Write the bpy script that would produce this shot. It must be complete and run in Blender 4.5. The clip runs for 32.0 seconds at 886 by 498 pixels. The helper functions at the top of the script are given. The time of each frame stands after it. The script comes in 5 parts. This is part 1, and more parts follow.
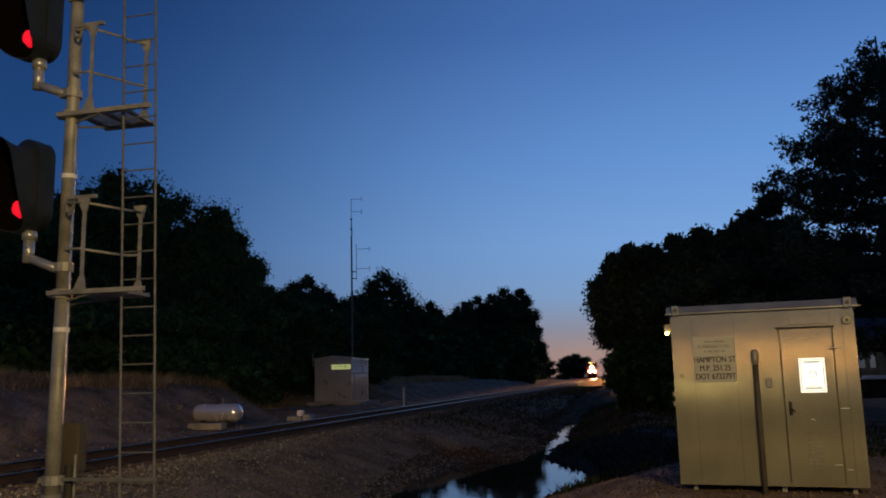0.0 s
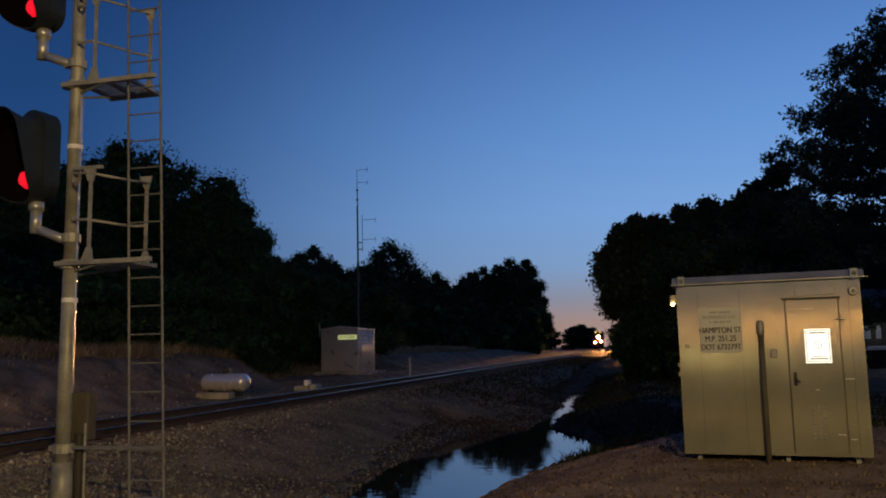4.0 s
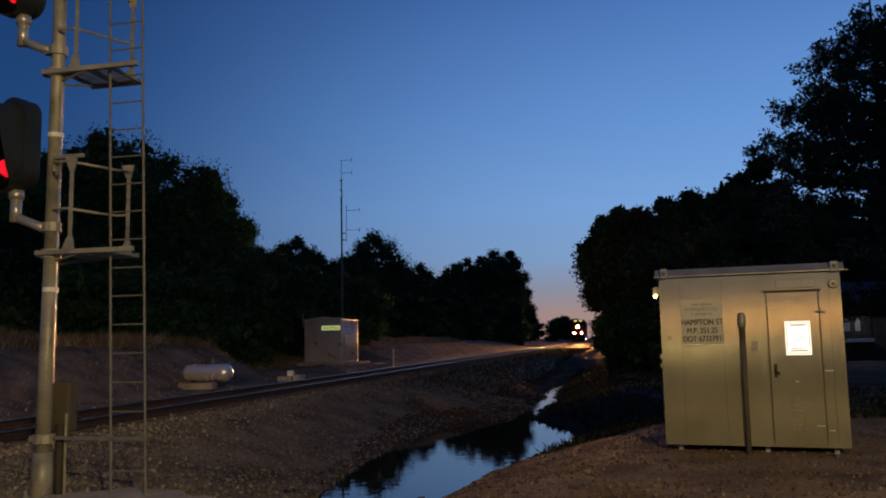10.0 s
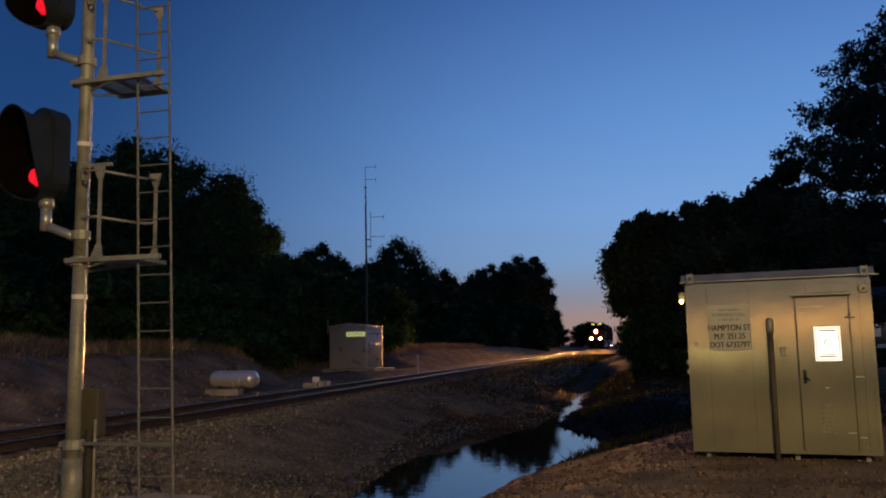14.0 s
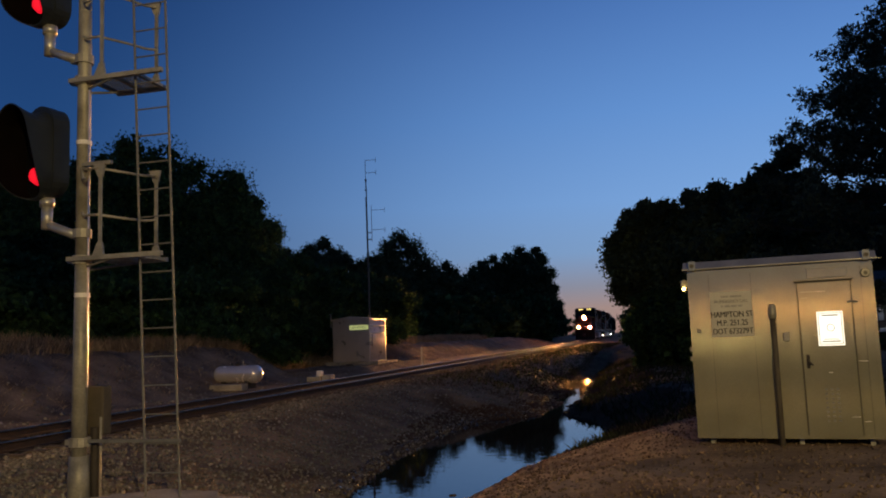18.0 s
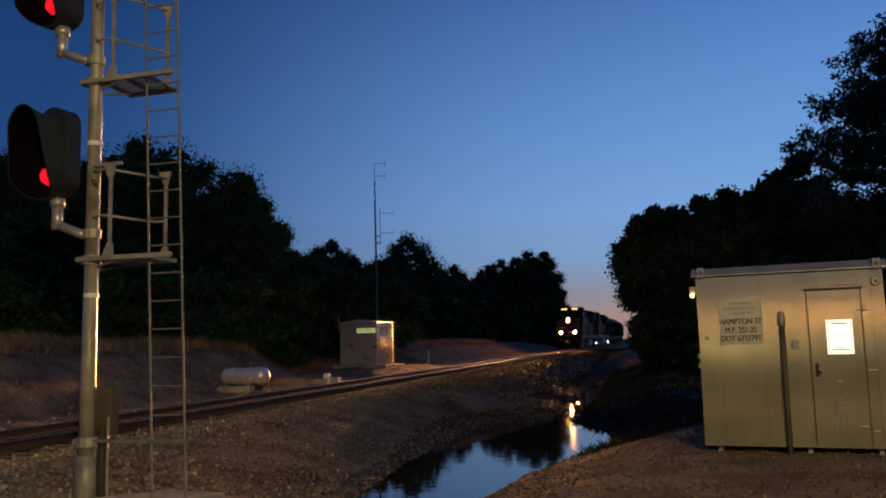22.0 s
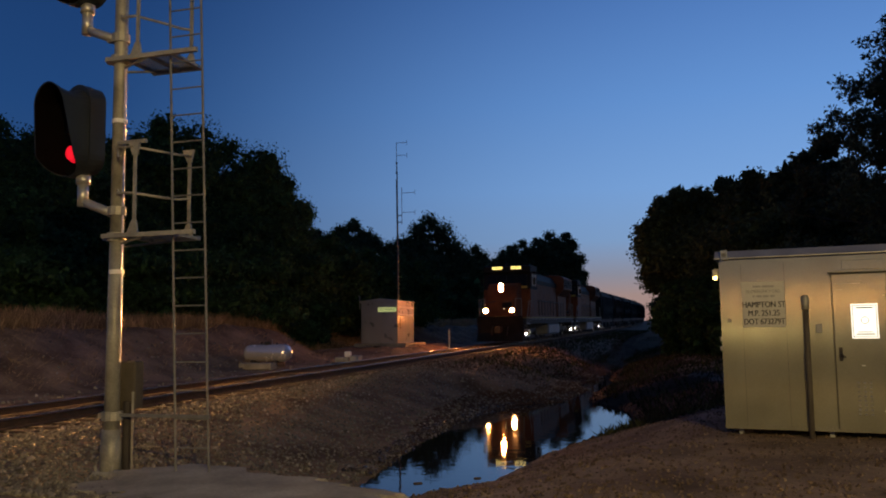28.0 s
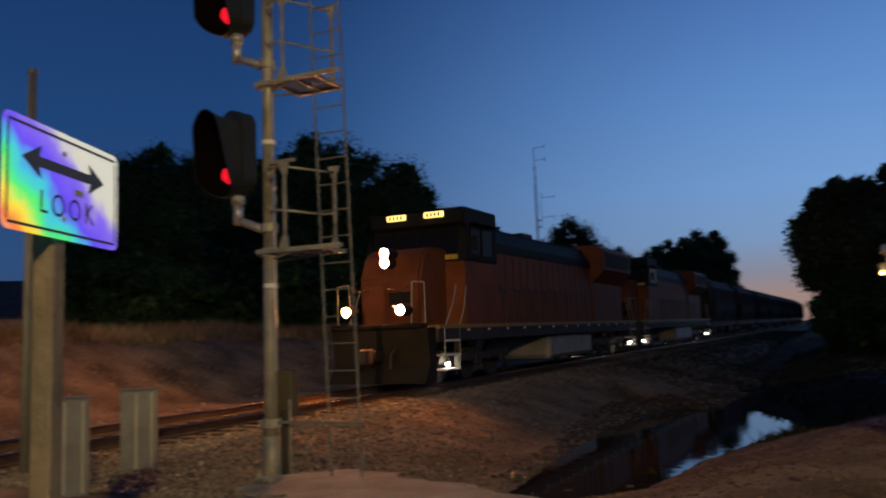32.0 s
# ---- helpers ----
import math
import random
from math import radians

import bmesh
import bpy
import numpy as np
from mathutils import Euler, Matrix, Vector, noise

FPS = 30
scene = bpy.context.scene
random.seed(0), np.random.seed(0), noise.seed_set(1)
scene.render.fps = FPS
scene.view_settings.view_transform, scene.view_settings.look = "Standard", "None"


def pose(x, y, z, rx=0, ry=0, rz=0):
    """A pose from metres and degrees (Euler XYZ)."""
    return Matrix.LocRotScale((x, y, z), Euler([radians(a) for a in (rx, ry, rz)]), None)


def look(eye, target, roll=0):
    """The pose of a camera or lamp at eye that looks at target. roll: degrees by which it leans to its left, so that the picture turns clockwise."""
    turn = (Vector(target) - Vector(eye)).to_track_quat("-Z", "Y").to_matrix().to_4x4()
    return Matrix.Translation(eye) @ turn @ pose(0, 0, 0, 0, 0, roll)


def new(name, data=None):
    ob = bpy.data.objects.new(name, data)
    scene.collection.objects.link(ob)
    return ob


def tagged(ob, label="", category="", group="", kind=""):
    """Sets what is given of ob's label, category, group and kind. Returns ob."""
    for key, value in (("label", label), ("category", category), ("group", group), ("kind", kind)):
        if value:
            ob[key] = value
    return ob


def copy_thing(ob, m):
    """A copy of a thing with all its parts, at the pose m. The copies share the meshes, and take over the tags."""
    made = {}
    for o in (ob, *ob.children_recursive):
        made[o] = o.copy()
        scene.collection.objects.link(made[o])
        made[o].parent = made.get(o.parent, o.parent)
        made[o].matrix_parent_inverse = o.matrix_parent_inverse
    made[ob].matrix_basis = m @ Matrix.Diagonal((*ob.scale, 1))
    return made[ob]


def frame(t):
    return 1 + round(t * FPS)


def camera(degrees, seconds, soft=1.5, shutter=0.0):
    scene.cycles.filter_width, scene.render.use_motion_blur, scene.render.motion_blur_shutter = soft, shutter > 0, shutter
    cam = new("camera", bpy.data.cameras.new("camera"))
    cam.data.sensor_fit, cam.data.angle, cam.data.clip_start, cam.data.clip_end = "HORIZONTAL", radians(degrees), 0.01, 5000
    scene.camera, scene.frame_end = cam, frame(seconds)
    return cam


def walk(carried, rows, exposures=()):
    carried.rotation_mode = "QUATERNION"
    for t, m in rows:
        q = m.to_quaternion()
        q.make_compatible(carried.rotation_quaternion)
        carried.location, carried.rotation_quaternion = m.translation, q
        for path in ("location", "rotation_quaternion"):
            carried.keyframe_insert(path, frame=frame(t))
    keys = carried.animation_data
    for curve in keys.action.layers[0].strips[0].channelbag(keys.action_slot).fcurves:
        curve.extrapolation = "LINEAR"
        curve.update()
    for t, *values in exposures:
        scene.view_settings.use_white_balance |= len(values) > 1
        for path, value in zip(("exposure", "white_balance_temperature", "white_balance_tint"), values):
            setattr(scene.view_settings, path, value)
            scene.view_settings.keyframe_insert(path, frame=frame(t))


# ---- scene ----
cam = camera(56.0, 32.0, soft=1.9, shutter=0.9)
EYE = (0.0, 0.0, 1.53)
# seconds, yaw, pitch, roll of the hand-held camera, which stays on one spot
TURNS = (
    (0, -0.05, 9.22, 1.27), (0.5, 0.03, 9.07, 1.31), (1, -0.06, 8.67, 1.26), (1.5, -0.05, 8.32, 1.26),
    (2, 0.03, 7.91, 1.25), (2.5, 0.20, 7.62, 1.29), (3, 0.32, 7.39, 1.27), (3.5, 0.33, 7.19, 1.22),
    (5.5, 0.51, 7.69, 1.10), (6, 0.68, 7.87, 1.08), (6.5, 0.79, 7.85, 0.93), (7, 0.83, 7.65, 0.75),
    (7.5, 0.83, 7.41, 0.58), (8, 0.77, 7.21, 0.55), (8.5, 0.59, 7.10, 0.63), (9, 0.23, 6.99, 0.78),
    (9.5, -0.30, 6.81, 0.90), (10, -0.77, 6.59, 1.04), (10.5, -0.99, 6.54, 1.06), (11, -0.80, 6.65, 1.25),
    (11.5, -0.32, 7.03, 1.34), (12, 0.21, 7.46, 1.44), (12.5, 0.62, 7.74, 1.55), (13, 0.81, 7.75, 1.68),
    (13.5, 0.80, 7.53, 1.41), (14, 0.91, 7.04, 1.10), (14.5, 1.25, 6.47, 0.88), (16.5, 2.19, 5.94, 1.76),
    (17, 1.77, 6.22, 1.94), (17.5, 1.39, 6.40, 2.04), (18, 1.13, 6.48, 2.13), (18.5, 1.02, 6.52, 2.13),
    (19, 1.03, 6.58, 2.12), (19.5, 1.14, 6.69, 2.09), (20, 1.29, 6.82, 2.01), (20.5, 1.39, 6.91, 1.98),
    (21, 1.48, 6.95, 1.85), (21.5, 1.55, 6.91, 1.75), (22, 1.62, 6.77, 1.49), (22.5, 1.78, 6.58, 1.49),
    (23, 1.95, 6.39, 1.40), (23.5, 2.10, 6.24, 1.29), (24, 2.16, 6.15, 1.24), (24.5, 2.20, 6.06, 1.29),
    (26.5, 2.88, 5.66, 1.27), (27, 3.12, 5.57, 1.14), (27.5, 3.22, 5.46, 0.99), (28, 3.03, 5.41, 0.83),
    (28.5, 2.78, 5.39, 0.91), (29, 2.63, 5.46, 1.06), (29.5, 2.85, 5.60, 1.30), (30, 3.35, 5.81, 1.48),
    (30.5, 4.35, 5.99, 1.60), (31, 6.04, 6.08, 1.75), (31.5, 9.05, 6.14, 1.78), (31.75, 10.86, 6.08, 1.88), (31.9, 12.03, 6.07, 1.95), (32, 12.86, 6.07, 1.99),
)
walk(cam, [(t, pose(*EYE, 90 + p, r, y)) for t, y, p, r in TURNS], exposures=((0, 0.0), (27, 0.0), (30, -0.05), (31, -0.08), (32, -0.1)))

# ---- plan: u runs along the railway, v across it (the eye is at 0, 0) ----
HEADING = radians(13.5)
SN, CS = math.sin(HEADING), math.cos(HEADING)
TRACK_V = 11.0
GRADE = 0.0085


def xy(u, v):
    return (u * SN - v * CS, u * CS + v * SN)


def uv_of(x, y):
    return (x * SN + y * CS, -x * CS + y * SN)


def smooth(a, b, x):
    k = min(1.0, max(0.0, (x - a) / (b - a)))
    return k * k * (3 - 2 * k)


def rail_z(u):
    """Height of the railheads: a steady rise away from the crossing."""
    if u < 0:
        return 0.14 + GRADE * u * 0.3
    return 0.14 + GRADE * u


def bend(u):
    """Sideways run of the far curve."""
    return 0.000318 * (u - 143.0) ** 2 if u > 143.0 else 0.0


def track_point(u, dv=0.0, dz=0.0):
    x, y = xy(u, TRACK_V + bend(u) + dv)
    return (x, y, rail_z(u) + dz)


WATER_Z = -0.82


def ditch(u):
    """Middle and half width of the flooded ditch."""
    knots = ((5, 4.0, 0.1), (10.6, 3.97, 0.35), (11.4, 3.96, 0.95), (13, 3.99, 1.12), (15.3, 4.04, 1.32), (16.4, 3.92, 1.53), (17.7, 3.78, 1.78),
             (19.3, 3.45, 2.15), (23, 3.65, 1.95), (25.2, 3.72, 1.55), (26.2, 3.5, 0.45), (31.5, 3.45, 0.25), (33, 3.45, 1.0), (35, 3.5, 1.0), (36.5, 3.6, 0.25), (44, 4.0, 0.25), (46, 4.15, 0.6), (48, 4.2, 0.55), (50, 4.3, 0.1), (400, 4.4, 0.1))
    for (a, ca, wa), (b, cb, wb) in zip(knots, knots[1:]):
        if u <= b:
            k = max(0.0, (u - a) / (b - a))
            return ca + (cb - ca) * k, wa + (wb - wa) * k
    return 4.4, 0.1


def ground_z(x, y):
    u, v = uv_of(x, y)
    vb = v - bend(max(u, 0))
    n1 = noise.noise((x * 0.35, y * 0.35, 0.3))
    n2 = noise.noise((x * 1.3, y * 1.3, 1.7))
    n3 = noise.noise((x * 4.0, y * 4.0, 4.1))
    bed = rail_z(u) - 0.19
    right = 0.0 + 0.004 * max(0.0, min(u, 120.0)) - 0.004 * 10
    # gravel bench between ditch and ballast
    left = 0.02 * (1 - smooth(8.0, 14.0, u)) + (bed - 0.12) * smooth(8.0, 14.0, u)
    k = smooth(6.5, 9.4, vb)
    z = left * (1 - k) + bed * k
    c, w = ditch(u)
    if v < c:
        z = right
    # ditch: water level at the edges of the half width
    if u > 5.0:
        p = abs(v - c) - w * (1 + 0.12 * n1 + 0.10 * n2) if w > 0.3 else abs(v - c) - w
        reach = 3.0 if v < c else 3.4
        edge = WATER_Z + (0.02 if u < 60 else 0.02 + (u - 60) * 0.012)
        d = edge - 0.16 if p < -0.4 else edge + 0.4 * p if p < 0 else edge + (z - edge) * (min(1.0, p / reach) ** 0.92 if v < c else smooth(-0.35, reach, p))
        f = min(1.0, max(0.0, (u - 6.4) / 4.6)) * (1 - smooth(56.0, 72.0, u))
        if p < 0.6:
            d += smooth(25.6, 27.0, u) * (0.0 + 0.08 * n2 + 0.06 * n3)
        z = z * (1 - f) + d * f
    # far side of the line: cess, then the grassy bank
    if vb > 12.8:
        flat = bed - 0.08
        start = 15.2 + 3.4 * smooth(35, 39, u) * (1 - smooth(51, 56, u))
        top = 1.80 + 0.22 * n1 + 0.004 * max(0.0, min(u, 90.0) - 60.0)
        z = flat + (top - flat) * smooth(start, start + 4.6, vb) + 0.3 * smooth(37.5, 40, u) * (1 - smooth(50, 52, u)) * smooth(13.6, 14.6, vb) * (1 - smooth(18.6, 19.4, vb))
        z += 0.10 * n2 * smooth(15, 18, vb)
    if abs(vb - TRACK_V) < 1.9:
        return bed - 0.02 + 0.015 * n3
    bump = 0.045 * n2 + 0.03 * n3
    if (x - 4.4) ** 2 + (y - 12.4) ** 2 < 6.0 and v < 0.6:
        bump *= 0.3
    return z + bump


# ---- light ----
DUSK_AZ = radians(36.0)
world = bpy.data.worlds.new("dusk_sky")
scene.world = world
world.use_nodes = True
wn, wl = world.node_tree.nodes, world.node_tree.links
wn.clear()


def wnode(kind, **values):
    nd = wn.new(kind)
    for key, value in values.items():
        nd.inputs[key].default_value = value
    return nd


def ramp_node(nodes, stops, mode="LINEAR"):
    nd = nodes.new("ShaderNodeValToRGB")
    nd.color_ramp.interpolation = mode
    e = nd.color_ramp.elements
    while len(e) < len(stops):
        e.new(0.5)
    for el, (p, col) in zip(e, stops):
        el.position, el.color = p, (*col, 1)
    return nd


coords = wn.new("ShaderNodeTexCoord")
split = wn.new("ShaderNodeSeparateXYZ")
wl.new(coords.outputs["Generated"], split.inputs[0])
# sky towards the afterglow, and away from it, by height over the horizon
glow_side = ramp_node(wn, ((0.0, (0.40, 0.235, 0.20)), (0.035, (0.39, 0.27, 0.24)), (0.06, (0.28, 0.285, 0.35)), (0.10, (0.22, 0.36, 0.60)),
                           (0.16, (0.195, 0.375, 0.715)), (0.26, (0.135, 0.305, 0.67)), (0.40, (0.072, 0.186, 0.50)), (1.0, (0.02, 0.055, 0.2))))
dark_side = ramp_node(wn, ((0.0, (0.040, 0.072, 0.145)), (0.10, (0.028, 0.078, 0.205)), (0.25, (0.015, 0.060, 0.19)), (0.45, (0.009, 0.037, 0.135)),
                           (1.0, (0.010, 0.022, 0.07))))
wl.new(split.outputs["Z"], glow_side.inputs[0])
wl.new(split.outputs["Z"], dark_side.inputs[0])
toward = wn.new("ShaderNodeVectorMath")
toward.operation = "DOT_PRODUCT"
toward.inputs[1].default_value = (math.sin(DUSK_AZ), math.cos(DUSK_AZ), 0)
wl.new(coords.outputs["Generated"], toward.inputs[0])
share = wn.new("ShaderNodeMapRange")
share.interpolation_type = "SMOOTHSTEP"
share.inputs["From Min"].default_value, share.inputs["From Max"].default_value = 0.42, 1.0
wl.new(toward.outputs["Value"], share.inputs["Value"])
blend = wn.new("ShaderNodeMix")
blend.data_type = "RGBA"
wl.new(share.outputs["Result"], blend.inputs["Factor"])
wl.new(dark_side.outputs[0], blend.inputs["A"])
wl.new(glow_side.outputs[0], blend.inputs["B"])
back = wnode("ShaderNodeBackground", Strength=1.0)
wl.new(blend.outputs["Result"], back.inputs["Color"])
sky_out = wn.new("ShaderNodeOutputWorld")
wl.new(back.outputs[0], sky_out.inputs["Surface"])

# assumed street lamp, unseen behind the viewer, added for the warm foreground light
street = bpy.data.lights.new("unseen_warm_light", "SPOT")
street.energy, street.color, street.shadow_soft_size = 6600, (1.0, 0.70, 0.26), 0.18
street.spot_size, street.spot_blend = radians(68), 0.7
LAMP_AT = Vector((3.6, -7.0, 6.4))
new("unseen_warm_light", street).matrix_world = look(LAMP_AT, (-1.0, 12.75, 1.2))

# an added, unseen second lamp lights the far bank; its hood cuts the light off above the bank
across = bpy.data.lights.new("bank_fill_light", "SPOT")
across.energy, across.color, across.shadow_soft_size = 14500, (1.0, 0.62, 0.26), 0.03
across.spot_size, across.spot_blend = radians(36), 0.7
ACROSS_AT = Vector((-10.0, -13.0, 8.0))
new("bank_fill_light", across).matrix_world = look(ACROSS_AT, (-13.0, 22.0, 0.0))

# ---- materials ----
def material(name, color, rough=0.6, metal=0.0, vary=0.25, size=2.0, bump=0.0, bump_size=40.0, spec=0.5, tint=None, island=False):
    """A procedural surface: colour, varied by coarse stains and fine grain, with fine relief."""
    m = bpy.data.materials.new(name)
    m.use_nodes = True
    n, l = m.node_tree.nodes, m.node_tree.links
    b = n["Principled BSDF"]
    b.inputs["Roughness"].default_value, b.inputs["Metallic"].default_value = rough, metal
    b.inputs["Specular IOR Level"].default_value = spec
    tc = n.new("ShaderNodeTexCoord")
    coarse, fine = n.new("ShaderNodeTexNoise"), n.new("ShaderNodeTexNoise")
    coarse.inputs["Scale"].default_value, coarse.inputs["Detail"].default_value = size, 5
    fine.inputs["Scale"].default_value, fine.inputs["Detail"].default_value = bump_size, 4
    for t in (coarse, fine):
        l.new(tc.outputs["Object"], t.inputs["Vector"])
    dark = tuple(c * (1 - vary) for c in color)
    lite = tuple(min(1, c * (1 + vary)) for c in (tint or color))
    r1 = ramp_node(n, ((0.3, dark), (0.7, lite)))
    l.new(coarse.outputs["Fac"], r1.inputs[0])
    r2 = ramp_node(n, ((0.25, (1 - vary * 0.8,) * 3), (0.75, (1.0,) * 3)))
    l.new(fine.outputs["Fac"], r2.inputs[0])
    mx = n.new("ShaderNodeMix")
    mx.data_type, mx.blend_type = "RGBA", "MULTIPLY"
    mx.inputs["Factor"].default_value = 1.0
    l.new(r1.outputs[0], mx.inputs["A"])
    l.new(r2.outputs[0], mx.inputs["B"])
    out = mx.outputs["Result"]
    if island:
        g = n.new("ShaderNodeNewGeometry")
        r3 = ramp_node(n, ((0.0, (0.45, 0.42, 0.38)), (0.5, (0.9, 0.88, 0.85)), (0.90, (1.15, 1.12, 1.08)), (1.0, (1.9, 1.85, 1.8))))
        l.new(g.outputs["Random Per Island"], r3.inputs[0])
        m2 = n.new("ShaderNodeMix")
        m2.data_type, m2.blend_type = "RGBA", "MULTIPLY"
        m2.inputs["Factor"].default_value = 1.0
        l.new(out, m2.inputs["A"])
        l.new(r3.outputs[0], m2.inputs["B"])
        out = m2.outputs["Result"]
    l.new(out, b.inputs["Base Color"])
    rr = n.new("ShaderNodeMapRange")
    rr.inputs["To Min"].default_value, rr.inputs["To Max"].default_value = max(0.02, rough - 0.12), min(1, rough + 0.12)
    l.new(coarse.outputs["Fac"], rr.inputs["Value"])
    l.new(rr.outputs["Result"], b.inputs["Roughness"])
    if bump:
        bp = n.new("ShaderNodeBump")
        bp.inputs["Strength"].default_value, bp.inputs["Distance"].default_value = min(1, bump), 0.02
        l.new(fine.outputs["Fac"], bp.inputs["Height"])
        l.new(bp.outputs[0], b.inputs["Normal"])
    return m


def glowing(name, color, strength):
    m = bpy.data.materials.new(name)
    m.use_nodes = True
    b = m.node_tree.nodes["Principled BSDF"]
    b.inputs["Base Color"].default_value = (*color, 1)
    b.inputs["Emission Color"].default_value = (*color, 1)
    b.inputs["Emission Strength"].default_value = strength
    return m


M_GROUND = material("gravel_and_mud", (0.170, 0.118, 0.078), 0.9, vary=0.45, size=0.9, bump=1.0, bump_size=14, tint=(0.232, 0.168, 0.116), spec=0.12)
M_MUD = material("wet_mud", (0.078, 0.045, 0.026), 0.9, vary=0.4, size=0.8, bump=0.8, bump_size=12, spec=0.05)
M_STONE = material("ballast_stone", (0.195, 0.183, 0.158), 0.85, vary=0.3, size=6, bump=0.4, island=True, spec=0.3)
M_BANK_STONE = material("bank_stone", (0.165, 0.122, 0.084), 0.9, vary=0.35, size=5, bump=0.4, island=True, spec=0.15)
M_WET_STONE = material("wet_stone", (0.07, 0.058, 0.045), 0.22, vary=0.3, size=6, island=True)
M_DIM_STONE = material("dim_stone", (0.085, 0.056, 0.036), 0.9, vary=0.3, size=6, island=True, spec=0.15)
M_CONCRETE = material("concrete", (0.29, 0.265, 0.215), 0.9, vary=0.4, size=1.5, bump=0.6, bump_size=30)
M_GRASS = material("dry_grass", (0.42, 0.31, 0.185), 0.9, vary=0.4, size=0.7, island=True, spec=0.1)
M_LEAF = material("leaves", (0.050, 0.105, 0.042), 0.75, vary=0.5, size=0.35, island=True, spec=0.15)
# leaf colour raised to carry the haze that lifts these trees' darks
M_LEAF_LIFTED = material("haze_lifted_leaves", (0.092, 0.125, 0.062), 0.75, vary=0.5, size=0.35, island=True, spec=0.15)
M_WEED = material("darkening_weeds", (0.05, 0.06, 0.028), 0.85, vary=0.5, size=0.5, island=True, spec=0.1)
M_PINE = material("pine_needles", (0.066, 0.096, 0.060), 0.7, vary=0.5, size=0.35, island=True, spec=0.25)
M_EDGE_STRIP = material("bright_edge_strip", (0.75, 0.72, 0.66), 0.3, 1.0, vary=0.1)
M_BARK = material("bark", (0.09, 0.07, 0.055), 0.9, vary=0.4, size=3, bump=0.8, bump_size=18)
M_RAIL_TOP = material("worn_railhead", (0.34, 0.265, 0.19), 0.13, 1.0, vary=0.2, size=3)
M_RAIL = material("rusty_rail", (0.062, 0.036, 0.022), 0.85, 0.2, vary=0.35, size=5, bump=0.3)
M_TIE = material("creosoted_tie", (0.045, 0.034, 0.026), 0.9, vary=0.4, size=3, bump=0.7, bump_size=25)
M_GALV = material("galvanised_steel", (0.29, 0.28, 0.235), 0.55, 0.3, vary=0.3, size=4, bump=0.05, tint=(0.33, 0.32, 0.275))
M_PIPE = material("bright_galvanised_pipe", (0.46, 0.46, 0.44), 0.38, 0.6, vary=0.2, size=4)
M_LADDER = material("dark_ladder_steel", (0.16, 0.165, 0.165), 0.7, 0.2, vary=0.25, size=5)
M_ALU = material("aluminium_sheet", (0.46, 0.445, 0.315), 0.17, 0.62, vary=0.16, size=1.3)
M_ALU_ROOF = material("roof_aluminium", (0.36, 0.37, 0.40), 0.45, 0.7, vary=0.2, size=2)
M_DARKGAP = material("dark_gap", (0.085, 0.078, 0.058), 0.8, vary=0.2)
M_BLACK = material("black_hood", (0.005, 0.005, 0.005), 0.95, spec=0.03, vary=0.3, size=5)
# blue-grey tint stands in for sky reflecting in black paint
M_HOODGREY = material("sky_tinted_hood", (0.016, 0.021, 0.027), 0.5, spec=0.4, vary=0.3, size=4)
M_LINING = material("hood_lining", (0.004, 0.003, 0.003), 0.9, spec=0.02, vary=0.3, size=5)
M_RED = glowing("red_lens_lit", (1.0, 0.010, 0.028), 0.85)
M_LENS = material("dark_lens", (0.03, 0.02, 0.02), 0.15, vary=0.2)
M_INK = material("black_lettering", (0.02, 0.02, 0.02), 0.6, vary=0.2)
# black lettering greyed to carry the light reflecting off it
M_SIGNINK = material("sheen_grey_sign_ink", (0.05, 0.05, 0.065), 0.45, vary=0.25, size=8)
M_PLATE = material("white_sign_plate", (0.46, 0.45, 0.39), 0.5, vary=0.1, size=3)
# the notice is no lamp; its glow stands in for light thrown back
M_NOTICE = glowing("glowing_notice", (1.0, 0.98, 0.86), 1.15)
M_BULB = glowing("warm_bulb", (1.0, 0.62, 0.16), 14.0)
M_PORCH = glowing("porch_bulb", (0.9, 0.95, 1.0), 420.0)
M_FARLAMP = glowing("far_reflection_globe", (1.0, 0.46, 0.12), 360.0)
M_STREAKLAMP = glowing("streak_globe", (1.0, 0.74, 0.28), 650.0)
M_BOXPAINT = material("brown_box_paint", (0.085, 0.074, 0.058), 0.8, vary=0.25, size=3, spec=0.2)
M_PEDESTAL = material("dull_zinc", (0.125, 0.138, 0.152), 0.6, 0.3, vary=0.25, size=3)
# unlit name sign given its own glow in place of reflected light
M_GREEN = glowing("glowing_name_sign", (0.60, 0.66, 0.25), 0.55)
M_HUT = material("hut_panel", (0.52, 0.49, 0.45), 0.3, 0.55, vary=0.12, size=1.5)
M_TANK = material("tank_paint", (0.74, 0.72, 0.70), 0.24, 0.6, vary=0.08, size=2)
M_WOOD = material("weathered_post", (0.135, 0.115, 0.097), 0.85, vary=0.35, size=4, bump=0.5, bump_size=30)
M_POLE = material("dark_pole", (0.10, 0.11, 0.11), 0.7, 0.2, vary=0.25, size=3)
M_ORANGE = material("orange_loco_paint", (0.185, 0.060, 0.026), 0.6, spec=0.1, vary=0.25, size=1.2)
M_LOCO_BLACK = material("black_loco_paint", (0.022, 0.019, 0.017), 0.7, spec=0.12, vary=0.3, size=1.5)
M_LOCO_YELLOW = material("yellow_stripe_paint", (0.28, 0.18, 0.035), 0.6, vary=0.15)
# brighter than the stripe's yellow: lamplight on the sill is in the colour
M_SILL = material("sill_lamplight_yellow", (0.55, 0.38, 0.06), 0.5, vary=0.15)
M_GRIME = material("grimy_iron", (0.045, 0.038, 0.032), 0.75, 0.2, vary=0.4, size=3)
